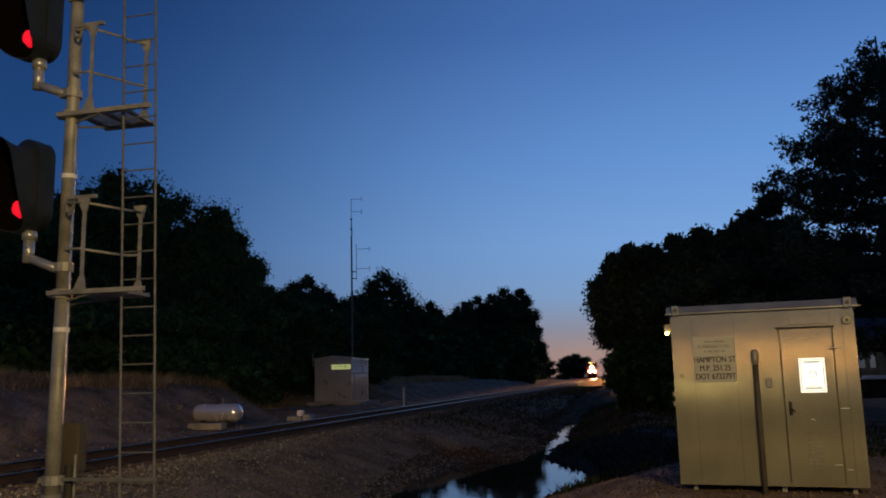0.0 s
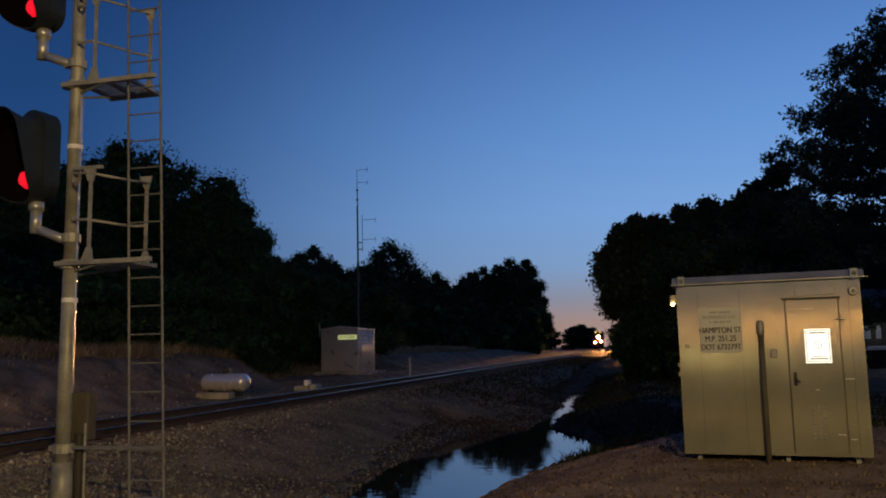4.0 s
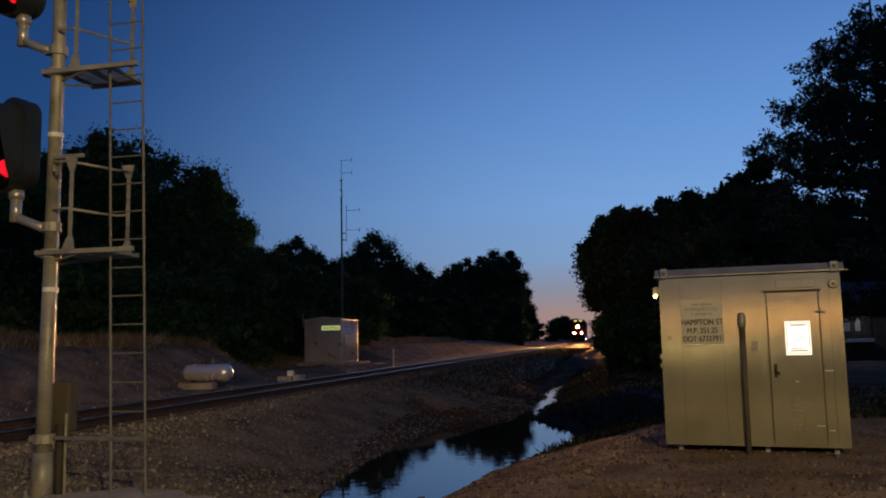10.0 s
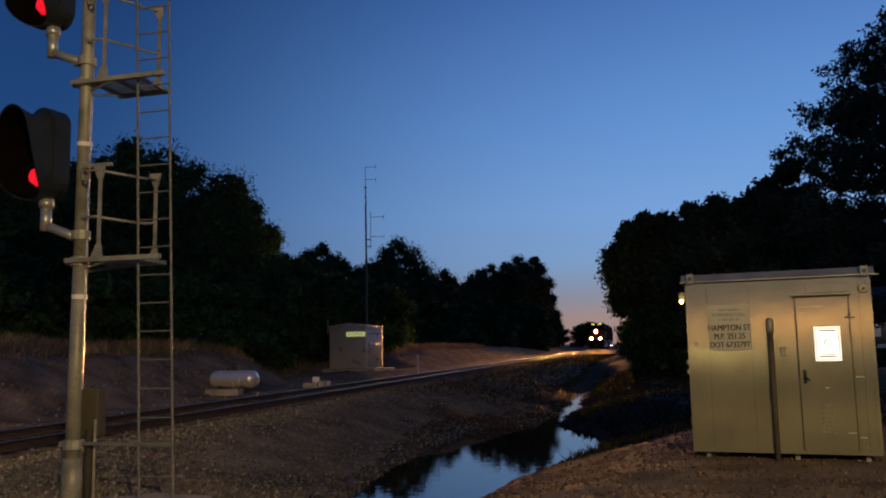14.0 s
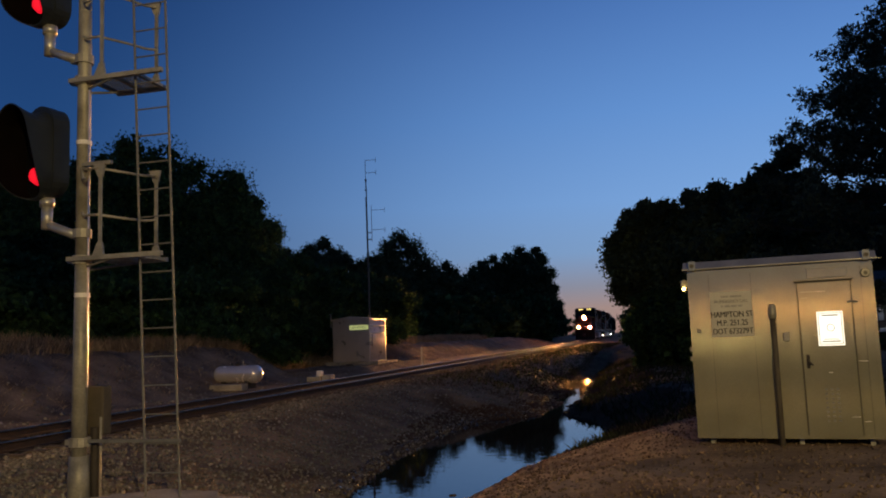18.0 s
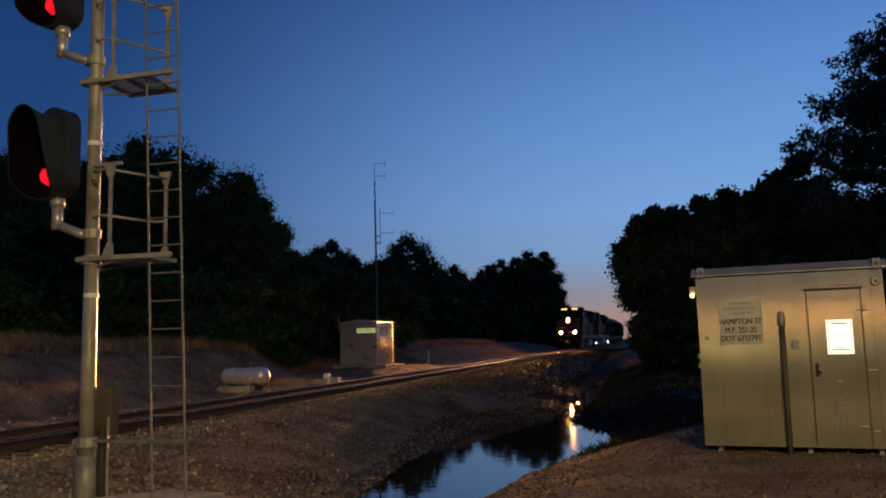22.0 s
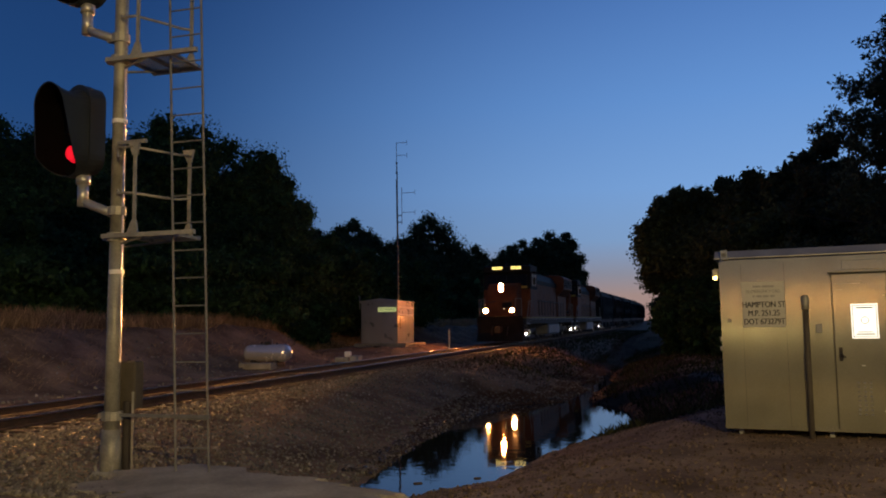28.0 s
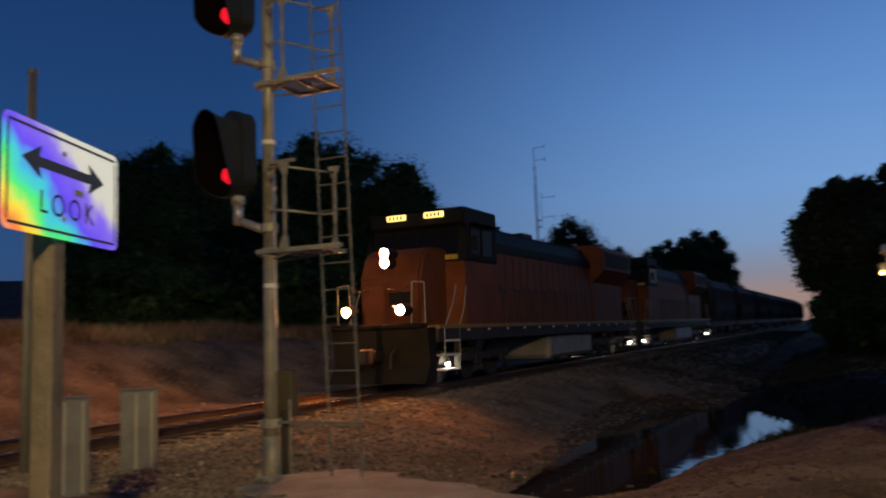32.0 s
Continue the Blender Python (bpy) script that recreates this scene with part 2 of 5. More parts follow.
M_TANKGREY = material("fuel_tank_grey", (0.30, 0.295, 0.27), 0.55, vary=0.25, size=1.5)
M_GLASS = material("dark_window_glass", (0.012, 0.012, 0.013), 0.35, spec=0.12, vary=0.1)
M_WHITE = material("white_step_paint", (0.75, 0.73, 0.70), 0.5, vary=0.1)
M_HEAD = glowing("headlight_bulb", (1.0, 0.42, 0.11), 2.2e7)
M_DITCH = glowing("ditch_light_bulb", (1.0, 0.42, 0.14), 0.7e5)


def lens_glass(name, color, strength):
    """Lamp glass that lets the beam of the bulb behind it through and glows itself."""
    m = bpy.data.materials.new(name)
    m.use_nodes = True
    n, l = m.node_tree.nodes, m.node_tree.links
    clear, shine, both = n.new("ShaderNodeBsdfTransparent"), n.new("ShaderNodeEmission"), n.new("ShaderNodeAddShader")
    shine.inputs["Color"].default_value, shine.inputs["Strength"].default_value = (*color, 1), strength
    l.new(clear.outputs[0], both.inputs[0])
    l.new(shine.outputs[0], both.inputs[1])
    l.new(both.outputs[0], n["Material Output"].inputs["Surface"])
    return m


M_LAMPGLASS = lens_glass("lit_lamp_glass", (1.0, 0.32, 0.07), 620.0)


def let_light_through(m, share):
    """Leaves pass part of the light that falls on their far side."""
    n, l = m.node_tree.nodes, m.node_tree.links
    b, thin, both = n["Principled BSDF"], n.new("ShaderNodeBsdfTranslucent"), n.new("ShaderNodeMixShader")
    l.new(b.inputs["Base Color"].links[0].from_socket, thin.inputs["Color"])
    both.inputs[0].default_value = share
    l.new(b.outputs[0], both.inputs[1])
    l.new(thin.outputs[0], both.inputs[2])
    l.new(both.outputs[0], n["Material Output"].inputs["Surface"])


for foliage in (M_LEAF, M_LEAF_LIFTED, M_PINE, M_GRASS, M_WEED):
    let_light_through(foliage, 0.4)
M_BOARD = glowing("lit_number_board", (1.0, 0.72, 0.20), 2.2)
M_STEP = glowing("step_light", (1.0, 0.9, 0.75), 90.0)
M_MARKER = glowing("marker_lamp", (1.0, 0.75, 0.4), 3.0)
M_CAR = (material("grey_hopper_paint", (0.045, 0.040, 0.036), 0.8, spec=0.08, vary=0.25, size=0.8), material("brown_hopper_paint", (0.045, 0.025, 0.018), 0.8, spec=0.08, vary=0.3, size=0.8),
         material("black_hopper_paint", (0.022, 0.019, 0.017), 0.8, spec=0.08, vary=0.3, size=0.8))
M_HOUSE = material("pale_siding", (0.5, 0.5, 0.48), 0.7, vary=0.15, size=1)
M_ROOFING = material("shingles", (0.08, 0.075, 0.07), 0.9, vary=0.3, size=3, bump=0.5)


def wavy_sheet(m):
    """Sheet metal that is rolled slightly uneven, so that reflections smear sideways."""
    n, l = m.node_tree.nodes, m.node_tree.links
    tc, mp, nz, bp = n.new("ShaderNodeTexCoord"), n.new("ShaderNodeMapping"), n.new("ShaderNodeTexNoise"), n.new("ShaderNodeBump")
    mp.inputs["Scale"].default_value = (6.0, 6.0, 0.5)
    nz.inputs["Scale"].default_value, nz.inputs["Detail"].default_value = 1.0, 3
    bp.inputs["Strength"].default_value, bp.inputs["Distance"].default_value = 0.12, 0.02
    l.new(tc.outputs["Object"], mp.inputs["Vector"])
    l.new(mp.outputs[0], nz.inputs["Vector"])
    l.new(nz.outputs["Fac"], bp.inputs["Height"])
    l.new(bp.outputs[0], n["Principled BSDF"].inputs["Normal"])


wavy_sheet(M_ALU)


def water_material():
    m = material("ditch_water", (0.022, 0.018, 0.012), 0.03, vary=0.2, size=1.0)
    n, l = m.node_tree.nodes, m.node_tree.links
    b = n["Principled BSDF"]
    for lk in list(b.inputs["Roughness"].links):
        l.remove(lk)
    b.inputs["Roughness"].default_value, b.inputs["IOR"].default_value = 0.025, 1.33
    tc, nz, bp = n.new("ShaderNodeTexCoord"), n.new("ShaderNodeTexNoise"), n.new("ShaderNodeBump")
    nz.inputs["Scale"].default_value, nz.inputs["Detail"].default_value = 3.5, 2
    bp.inputs["Strength"].default_value, bp.inputs["Distance"].default_value = 0.15, 0.01
    l.new(tc.outputs["Object"], nz.inputs["Vector"])
    l.new(nz.outputs["Fac"], bp.inputs["Height"])
    l.new(bp.outputs[0], b.inputs["Normal"])
    return m


M_WATER = water_material()


def brushed(m, amount):
    """Sheet rolled lengthwise: highlights draw out sideways."""
    n, l = m.node_tree.nodes, m.node_tree.links
    tg = n.new("ShaderNodeTangent")
    tg.direction_type, tg.axis = "RADIAL", "Z"
    l.new(tg.outputs[0], n["Principled BSDF"].inputs["Tangent"])
    n["Principled BSDF"].inputs["Anisotropic"].default_value = amount
    for lk in list(n["Principled BSDF"].inputs["Roughness"].links):
        l.remove(lk)
    n["Principled BSDF"].inputs["Roughness"].default_value = 0.17


brushed(M_ALU, 0.92)


def rainbow_material():
    """Pale sheeting with its rainbow reflection painted in as colour bands across its lower near corner."""
    m = material("painted_rainbow_sheeting", (0.66, 0.66, 0.56), 0.35, vary=0.08, size=3)
    n, l = m.node_tree.nodes, m.node_tree.links
    b = n["Principled BSDF"]
    tc, sp, nz = n.new("ShaderNodeTexCoord"), n.new("ShaderNodeSeparateXYZ"), n.new("ShaderNodeTexNoise")
    nz.inputs["Scale"].default_value = 5.0
    l.new(tc.outputs["Object"], sp.inputs[0])
    l.new(tc.outputs["Object"], nz.inputs["Vector"])

    def math_node(op, a, bb):
        q = n.new("ShaderNodeMath")
        q.operation = op
        for i, val in enumerate((a, bb)):
            if isinstance(val, float):
                q.inputs[i].default_value = val
            else:
                l.new(val, q.inputs[i])
        return q.outputs[0]
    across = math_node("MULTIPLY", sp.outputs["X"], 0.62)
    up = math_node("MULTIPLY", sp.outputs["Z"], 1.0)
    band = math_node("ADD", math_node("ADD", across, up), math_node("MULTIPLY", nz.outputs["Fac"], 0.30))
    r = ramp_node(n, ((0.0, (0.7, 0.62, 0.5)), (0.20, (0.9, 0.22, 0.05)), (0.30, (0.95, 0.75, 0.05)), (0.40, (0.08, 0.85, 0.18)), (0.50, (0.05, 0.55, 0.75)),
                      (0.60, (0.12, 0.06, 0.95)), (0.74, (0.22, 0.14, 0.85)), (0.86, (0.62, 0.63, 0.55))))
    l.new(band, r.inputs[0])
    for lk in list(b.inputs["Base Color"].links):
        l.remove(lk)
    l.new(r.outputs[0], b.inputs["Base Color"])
    # the bands also emit, for the light that the sheeting throws back
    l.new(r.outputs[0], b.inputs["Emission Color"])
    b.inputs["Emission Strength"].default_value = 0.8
    return m


M_RAINBOW = rainbow_material()


# ---- mesh helpers ----
def part(name, bm, mat, parent=None, label="", smooth_faces=False):
    me = bpy.data.meshes.new(name)
    bmesh.ops.recalc_face_normals(bm, faces=bm.faces)
    if smooth_faces:
        for f in bm.faces:
            f.smooth = True
    bm.to_mesh(me)
    bm.free()
    me.materials.append(mat)
    ob = new(name, me)
    if parent is not None:
        ob.parent = parent
    if label:
        tagged(ob, label)
    return ob


def thing(name, m, label, category, group="", kind=""):
    ob = new(name)
    ob.matrix_world = m
    return tagged(ob, label, category, group, kind)


def box(bm, x0, y0, z0, x1, y1, z1, bevel=0.0):
    vs = [bm.verts.new(p) for p in ((x0, y0, z0), (x1, y0, z0), (x1, y1, z0), (x0, y1, z0), (x0, y0, z1), (x1, y0, z1), (x1, y1, z1), (x0, y1, z1))]
    fs = [bm.faces.new([vs[i] for i in q]) for q in ((3, 2, 1, 0), (4, 5, 6, 7), (0, 1, 5, 4), (1, 2, 6, 5), (2, 3, 7, 6), (3, 0, 4, 7))]
    if bevel:
        bmesh.ops.bevel(bm, geom=list({e for f in fs for e in f.edges}), offset=bevel, segments=1, affect="EDGES")
    return bm


def boxed(*args, bevel=0.0):
    return box(bmesh.new(), *args, bevel=bevel)


def rod(bm, a, b, r0, r1=None, seg=8):
    """A capped round bar from a to b."""
    a, b = Vector(a), Vector(b)
    r1 = r0 if r1 is None else r1
    q = (b - a).to_track_quat("Z", "Y")
    rings = []
    for p, r in ((a, r0), (b, r1)):
        rings.append([bm.verts.new(p + q @ Vector((r * math.cos(2 * math.pi * i / seg), r * math.sin(2 * math.pi * i / seg), 0))) for i in range(seg)])
    for i in range(seg):
        j = (i + 1) % seg
        bm.faces.new((rings[0][i], rings[0][j], rings[1][j], rings[1][i]))
    bm.faces.new(rings[0][::-1])
    bm.faces.new(rings[1])
    return bm


def rods(points, r, seg=8):
    bm = bmesh.new()
    for a, b in zip(points, points[1:]):
        rod(bm, a, b, r, seg=seg)
    return bm


def prism(bm, outline, axis, a, b):
    """Extrude a closed outline of 2D points along an axis from a to b."""
    def at(p, w):
        return {"x": (w, p[0], p[1]), "y": (p[0], w, p[1]), "z": (p[0], p[1], w)}[axis]
    lo, hi = [bm.verts.new(at(p, a)) for p in outline], [bm.verts.new(at(p, b)) for p in outline]
    n = len(outline)
    for i in range(n):
        bm.faces.new((lo[i], lo[(i + 1) % n], hi[(i + 1) % n], hi[i]))
    bm.faces.new(lo[::-1])
    bm.faces.new(hi)
    return bm


def lathe(bm, profile, axis="x", seg=20, centre=(0, 0, 0)):
    """Turn a list of (place along the axis, radius) round the axis."""
    rings = []
    for w, r in profile:
        ring = []
        for i in range(seg):
            c, s = r * math.cos(2 * math.pi * i / seg), r * math.sin(2 * math.pi * i / seg)
            p = {"x": (w, c, s), "y": (c, w, s), "z": (c, s, w)}[axis]
            ring.append(bm.verts.new((p[0] + centre[0], p[1] + centre[1], p[2] + centre[2])))
        rings.append(ring)
    for a, b in zip(rings, rings[1:]):
        for i in range(seg):
            bm.faces.new((a[i], a[(i + 1) % seg], b[(i + 1) % seg], b[i]))
    bm.faces.new(rings[0][::-1])
    bm.faces.new(rings[-1])
    return bm


def raw_mesh(name, verts, faces, mat, smooth_faces=False):
    """A mesh from numpy arrays: verts (n, 3), faces (m, k)."""
    verts, faces = np.asarray(verts, np.float32), np.asarray(faces, np.int32)
    me = bpy.data.meshes.new(name)
    k = faces.shape[1]
    me.vertices.add(len(verts))
    me.vertices.foreach_set("co", verts.ravel())
    me.loops.add(faces.size)
    me.loops.foreach_set("vertex_index", faces.ravel())
    me.polygons.add(len(faces))
    me.polygons.foreach_set("loop_start", np.arange(0, faces.size, k, dtype=np.int32))
    if smooth_faces:
        me.polygons.foreach_set("use_smooth", np.ones(len(faces), bool))
    me.update(calc_edges=True)
    me.materials.append(mat)
    return me


def lettering(name, text, size, m, mat, parent, depth=0.002, squeeze=1.0, bold=0.0, spacing=1.0, stroke=0.0):
    """Text with Blender's own font, turned into a mesh."""
    cu = bpy.data.curves.new(name, "FONT")
    cu.offset, cu.space_character = size * bold, spacing
    cu.body, cu.size, cu.align_x, cu.align_y, cu.extrude = text, size, "CENTER", "CENTER", depth
    tmp = bpy.data.objects.new(name, cu)
    scene.collection.objects.link(tmp)
    dg = bpy.context.evaluated_depsgraph_get()
    me = bpy.data.meshes.new_from_object(tmp.evaluated_get(dg))
    bpy.data.objects.remove(tmp)
    bpy.data.curves.remove(cu)
    if stroke:
        both = bmesh.new()
        for dx in (-stroke, stroke):
            both.from_mesh(me)
            bmesh.ops.translate(both, verts=both.verts[-len(me.vertices):], vec=(dx, 0, 0))
        both.to_mesh(me)
        both.free()
    me.materials.clear()
    me.materials.append(mat)
    ob = new(name, me)
    ob.parent = parent
    ob.matrix_local = m @ Matrix.Diagonal((squeeze, 1, 1, 1))
    return ob


# ---- ground ----
def build_ground():
    # rows of vertices at growing distance from the eye, over the whole circle of the plan
    us = np.concatenate([np.arange(-60, 4, 4.0), np.arange(4, 32, 0.22), np.arange(32, 70, 0.8), np.arange(70, 200, 4.0), np.arange(200, 520, 20.0), np.array([700, 1000, 1600, 3000.0])])
    vs = np.concatenate([np.array([-3000, -1500, -800, -400, -200, -120, -80, -50, -35, -25.0]), np.arange(-20, -6, 1.2), np.arange(-6, 10, 0.2), np.arange(10, 22, 0.5), np.arange(22, 60, 3.0),
                         np.array([75, 100, 150, 250, 450, 900, 1800, 3000.0])])
    verts = []
    for u in us:
        for v in vs:
            x, y = xy(u, v + bend(min(u, 460.0)) * (1 if v > 6 else 0))
            verts.append((x, y, ground_z(x, y) if abs(v) < 400 and u < 520 else (rail_z(min(u, 520)) - 0.5 if v > 5 else 0.4)))
    nv = len(vs)
    faces = [(i * nv + j, (i + 1) * nv + j, (i + 1) * nv + j + 1, i * nv + j + 1) for i in range(len(us) - 1) for j in range(nv - 1)]
    me = raw_mesh("ground", verts, [f[::-1] for f in faces], M_GROUND, True)
    # wet mud lines the far reach of the ditch
    me.materials.append(M_MUD)
    mud = []
    for i in range(len(us) - 1):
        for j in range(nv - 1):
            c, w = ditch(us[i])
            side = vs[j] - c
            far = smooth(14.0, 24.0, us[i])
            mud.append(1 if 13.5 < us[i] < 110 and -(w + 0.1 + 2.6 * far) < side < w + 0.1 + 0.9 * far else 0)
    me.polygons.foreach_set("material_index", np.array(mud, np.int32))
    tagged(new("ground", me), "brown gravel and mud ground beside the railway", "ground", kind="structure")


def build_water():
    bm = bmesh.new()
    steps = [9.5 + 1.0 * i for i in range(50)]
    rows = []
    for u in steps:
        c, w = ditch(u)
        rows.append([bm.verts.new((*xy(u, c + k * (w + 1.2)), WATER_Z)) for k in (-1, 0, 1)])
    for a, b in zip(rows, rows[1:]):
        for i in range(2):
            bm.faces.new((a[i], a[i + 1], b[i + 1], b[i]))
    tagged(part("ditch_water", bm, M_WATER), "still dark water standing in the trackside ditch", "water", kind="structure")


STONE_SHAPE = np.array(((-1, -.6, -.5), (.8, -.9, -.45), (1, .7, -.5), (-.7, .9, -.4), (-.6, -.5, .45), (.5, -.55, .6), (.65, .5, .4), (-.45, .6, .55)), np.float32)
STONE_FACES = np.array(((3, 2, 1, 0), (4, 5, 6, 7), (0, 1, 5, 4), (1, 2, 6, 5), (2, 3, 7, 6), (3, 0, 4, 7)), np.int32)


def scatter_stones(name, label, count, where, size, seed, mat=None):
    rng = np.random.default_rng(seed)
    verts, faces, made = [], [], 0
    while made < count:
        u, v, ok = where(rng)
        if not ok:
            continue
        x, y = xy(u, v)
        s = size[0] + (size[1] - size[0]) * rng.random() ** 2.2
        a = rng.random(3) * 6.283
        rot = np.array(Euler(a).to_matrix())
        shape = STONE_SHAPE * (s * (0.7 + 0.6 * rng.random(3))) + rng.normal(0, 0.12 * s, (8, 3))
        verts.append(shape @ rot.T + np.array((x, y, ground_z(x, y) + s * 0.25)))
        faces.append(STONE_FACES + 8 * made)
        made += 1
    me = raw_mesh(name, np.concatenate(verts), np.concatenate(faces), mat or M_STONE)
    return tagged(new(name, me), label, "gravel", kind="stuff")


def build_gravel():
    def bench(r):
        u, v = 6.5 + 32 * r.random() ** 2.0, 3.6 + 6.2 * r.random()
        c, w = ditch(u)
        return u, v, v > c + w - 0.12 or u < 11
    scatter_stones("ballast_gravel", "loose grey ballast stones on the bench by the track", 30000, bench, (0.011, 0.034), 5)
    scatter_stones("ballast_lumps", "a few larger pale stones among the ballast", 1300, bench, (0.026, 0.048), 15)

    def bank(r):
        u, v = 7.5 + 14 * r.random() ** 1.5, -4.5 + 8.2 * r.random()
        c, w = ditch(u)
        return u, v, v < c - w - 0.05
    scatter_stones("bank_gravel", "small brown stones on the bank by the equipment house", 14000, bank, (0.007, 0.024), 6, M_BANK_STONE)

    def shoulder(r):
        u = 7 + 75 * r.random() ** 1.5
        v = TRACK_V + (1.0 if r.random() < 0.5 else -1.0) * (0.2 + 2.3 * r.random())
        return u, v, True
    scatter_stones("track_ballast", "crushed stone ballast between and beside the ties", 9000, shoulder, (0.02, 0.05), 7)

    def waterline(r):
        u = 12.5 + 14 * r.random()
        c, w = ditch(u)
        return u, c + w - 0.15 + 0.5 * r.random(), True
    scatter_stones("wet_stones", "wet glistening stones along the water's edge", 900, waterline, (0.015, 0.045), 21, M_WET_STONE)

    def far_bench(r):
        u = 28 + 85 * r.random() ** 1.3
        return u, 5.0 + 5.0 * r.random(), True
    # dark stones added so that the slope stays dim under the headlights
    scatter_stones("bench_rubble", "dark stones on the slope between ditch and track", 7000, far_bench, (0.018, 0.05), 9, M_DIM_STONE)

    def far_shore(r):
        u = 17 + 70 * r.random() ** 1.5
        c, w = ditch(u)
        return u, c - w + 0.1 + (1.4 if u > 33 else 0.0) - 6.0 * r.random() ** 1.4, True
    # the same dark stones, added to tone down the pale shore
    scatter_stones("shore_rubble", "dark mud clods and stones on the ditch's far shore", 8000, far_shore, (0.014, 0.042), 10, M_DIM_STONE)

    def far_bank(r):
        u, v = 6 + 40 * r.random(), 13.2 + 5.0 * r.random()
        return u, v, True
    scatter_stones("bank_rubble", "scattered stones at the foot of the grassy bank", 2500, far_bank, (0.015, 0.05), 8)


def build_grass():
    rng = np.random.default_rng(11)
    n = 90000
    verts, faces = [], []
    for i in range(n):
        u = -2 + 95 * rng.random() ** 1.2
        v = (15.8 if u < 36 or u > 52 else 19.0) + 9.0 * rng.random()
        fringe = rng.random() < 0.62
        if fringe:
            v = 19.0 + 2.4 * rng.random()
        x, y = xy(u, v)
        z = ground_z(x, y)
        h, a, w = (0.26 if fringe else 0.06) + (0.34 if fringe else 0.16) * rng.random() ** 2, rng.random() * 6.283, (0.010 if fringe else 0.006) + 0.014 * rng.random()
        lean = rng.normal(0, 0.5 if fringe else 1.6, 2)
        dx, dy = w * math.cos(a), w * math.sin(a)
        verts += [(x - dx, y - dy, z - 0.03), (x + dx, y + dy, z - 0.03), (x + lean[0] * h, y + lean[1] * h, z + h)]
        faces.append((3 * i, 3 * i + 1, 3 * i + 2))
    # weeds added to keep this ground dark where it would catch too much light
    verts2, faces2 = [], []
    for i in range(16000):
        u = 17 + 45 * rng.random() ** 1.5
        c, w = ditch(u)
        v = c - w - 0.35 - 9 * rng.random() ** 1.4
        if i % 3 == 0:
            u = 30 + 80 * rng.random()
            v = 5.0 + 3.6 * rng.random()
        x, y = xy(u, v)
        z = ground_z(x, y)
        h, a, w = 0.06 + 0.16 * rng.random(), rng.random() * 6.283, 0.02 + 0.03 * rng.random()
        lean = rng.normal(0, 0.6, 2)
        dx, dy = w * math.cos(a), w * math.sin(a)
        verts2 += [(x - dx, y - dy, z - 0.03), (x + dx, y + dy, z - 0.03), (x + lean[0] * h, y + lean[1] * h, z + h)]
        faces2.append((3 * i, 3 * i + 1, 3 * i + 2))
    tagged(new("ditch_weeds", raw_mesh("ditch_weeds", verts2, faces2, M_WEED)), "low dark weeds added to darken the ground behind the ditch", "weeds", kind="stuff")
    tagged(new("dry_grass", raw_mesh("dry_grass", verts, faces, M_GRASS)), "matted dry grass along the bank behind the track", "grass", kind="stuff")


def build_track():
    track = thing("railway_track", Matrix(), "single railway track with shiny railheads on timber ties", "railway track", kind="structure")
    us = [-40 + 2.0 * i for i in range(100)] + [160 + 5.0 * i for i in range(64)]
    for side in (-0.7525, 0.7525):
        for name, mat, prof in (("rail", M_RAIL, ((-.07, -.17), (.07, -.17), (.07, -.155), (.012, -.135), (.012, -.045), (.031, -.036), (.031, -.020), (-.031, -.020), (-.031, -.036), (-.012, -.045), (-.012, -.135), (-.07, -.155))),
                                ("railhead", M_RAIL_TOP, [(-.0345, -.030), (-.030, -.033), (.030, -.033), (.0345, -.030)] + [(0.022 + 0.012 * math.cos(radians(a)), -0.012 + 0.012 * math.sin(radians(a))) for a in (0, 8, 16, 26, 38, 52, 70)] + [(0.018, 0.0004), (0.0, 0.0009), (-0.018, 0.0004)] + [(-0.022 - 0.012 * math.cos(radians(a)), -0.012 + 0.012 * math.sin(radians(a))) for a in (70, 52, 38, 26, 16, 8, 0)])):
            bm = bmesh.new()
            rows = [[bm.verts.new(track_point(u, side + p, q)) for p, q in prof] for u in us]
            k = len(prof)
            for a, b in zip(rows, rows[1:]):
                for i in range(k):
                    bm.faces.new((a[i], a[(i + 1) % k], b[(i + 1) % k], b[i]))
            part(name, bm, mat, track, "", name == "railhead")
    me = None
    for i in range(280):
        u = 4.0 + 0.51 * i
        if me is None:
            ob = part("tie", boxed(-1.3, -0.11, -0.18, 1.3, 0.11, 0.0, bevel=0.012), M_TIE, track)
            me = ob.data
        else:
            ob = new("tie", me)
            ob.parent = track
        x, y, z = track_point(u, 0, -0.172)
        ob.matrix_local = pose(x, y, z, 0, 0, -13.5 + random.uniform(-1, 1))


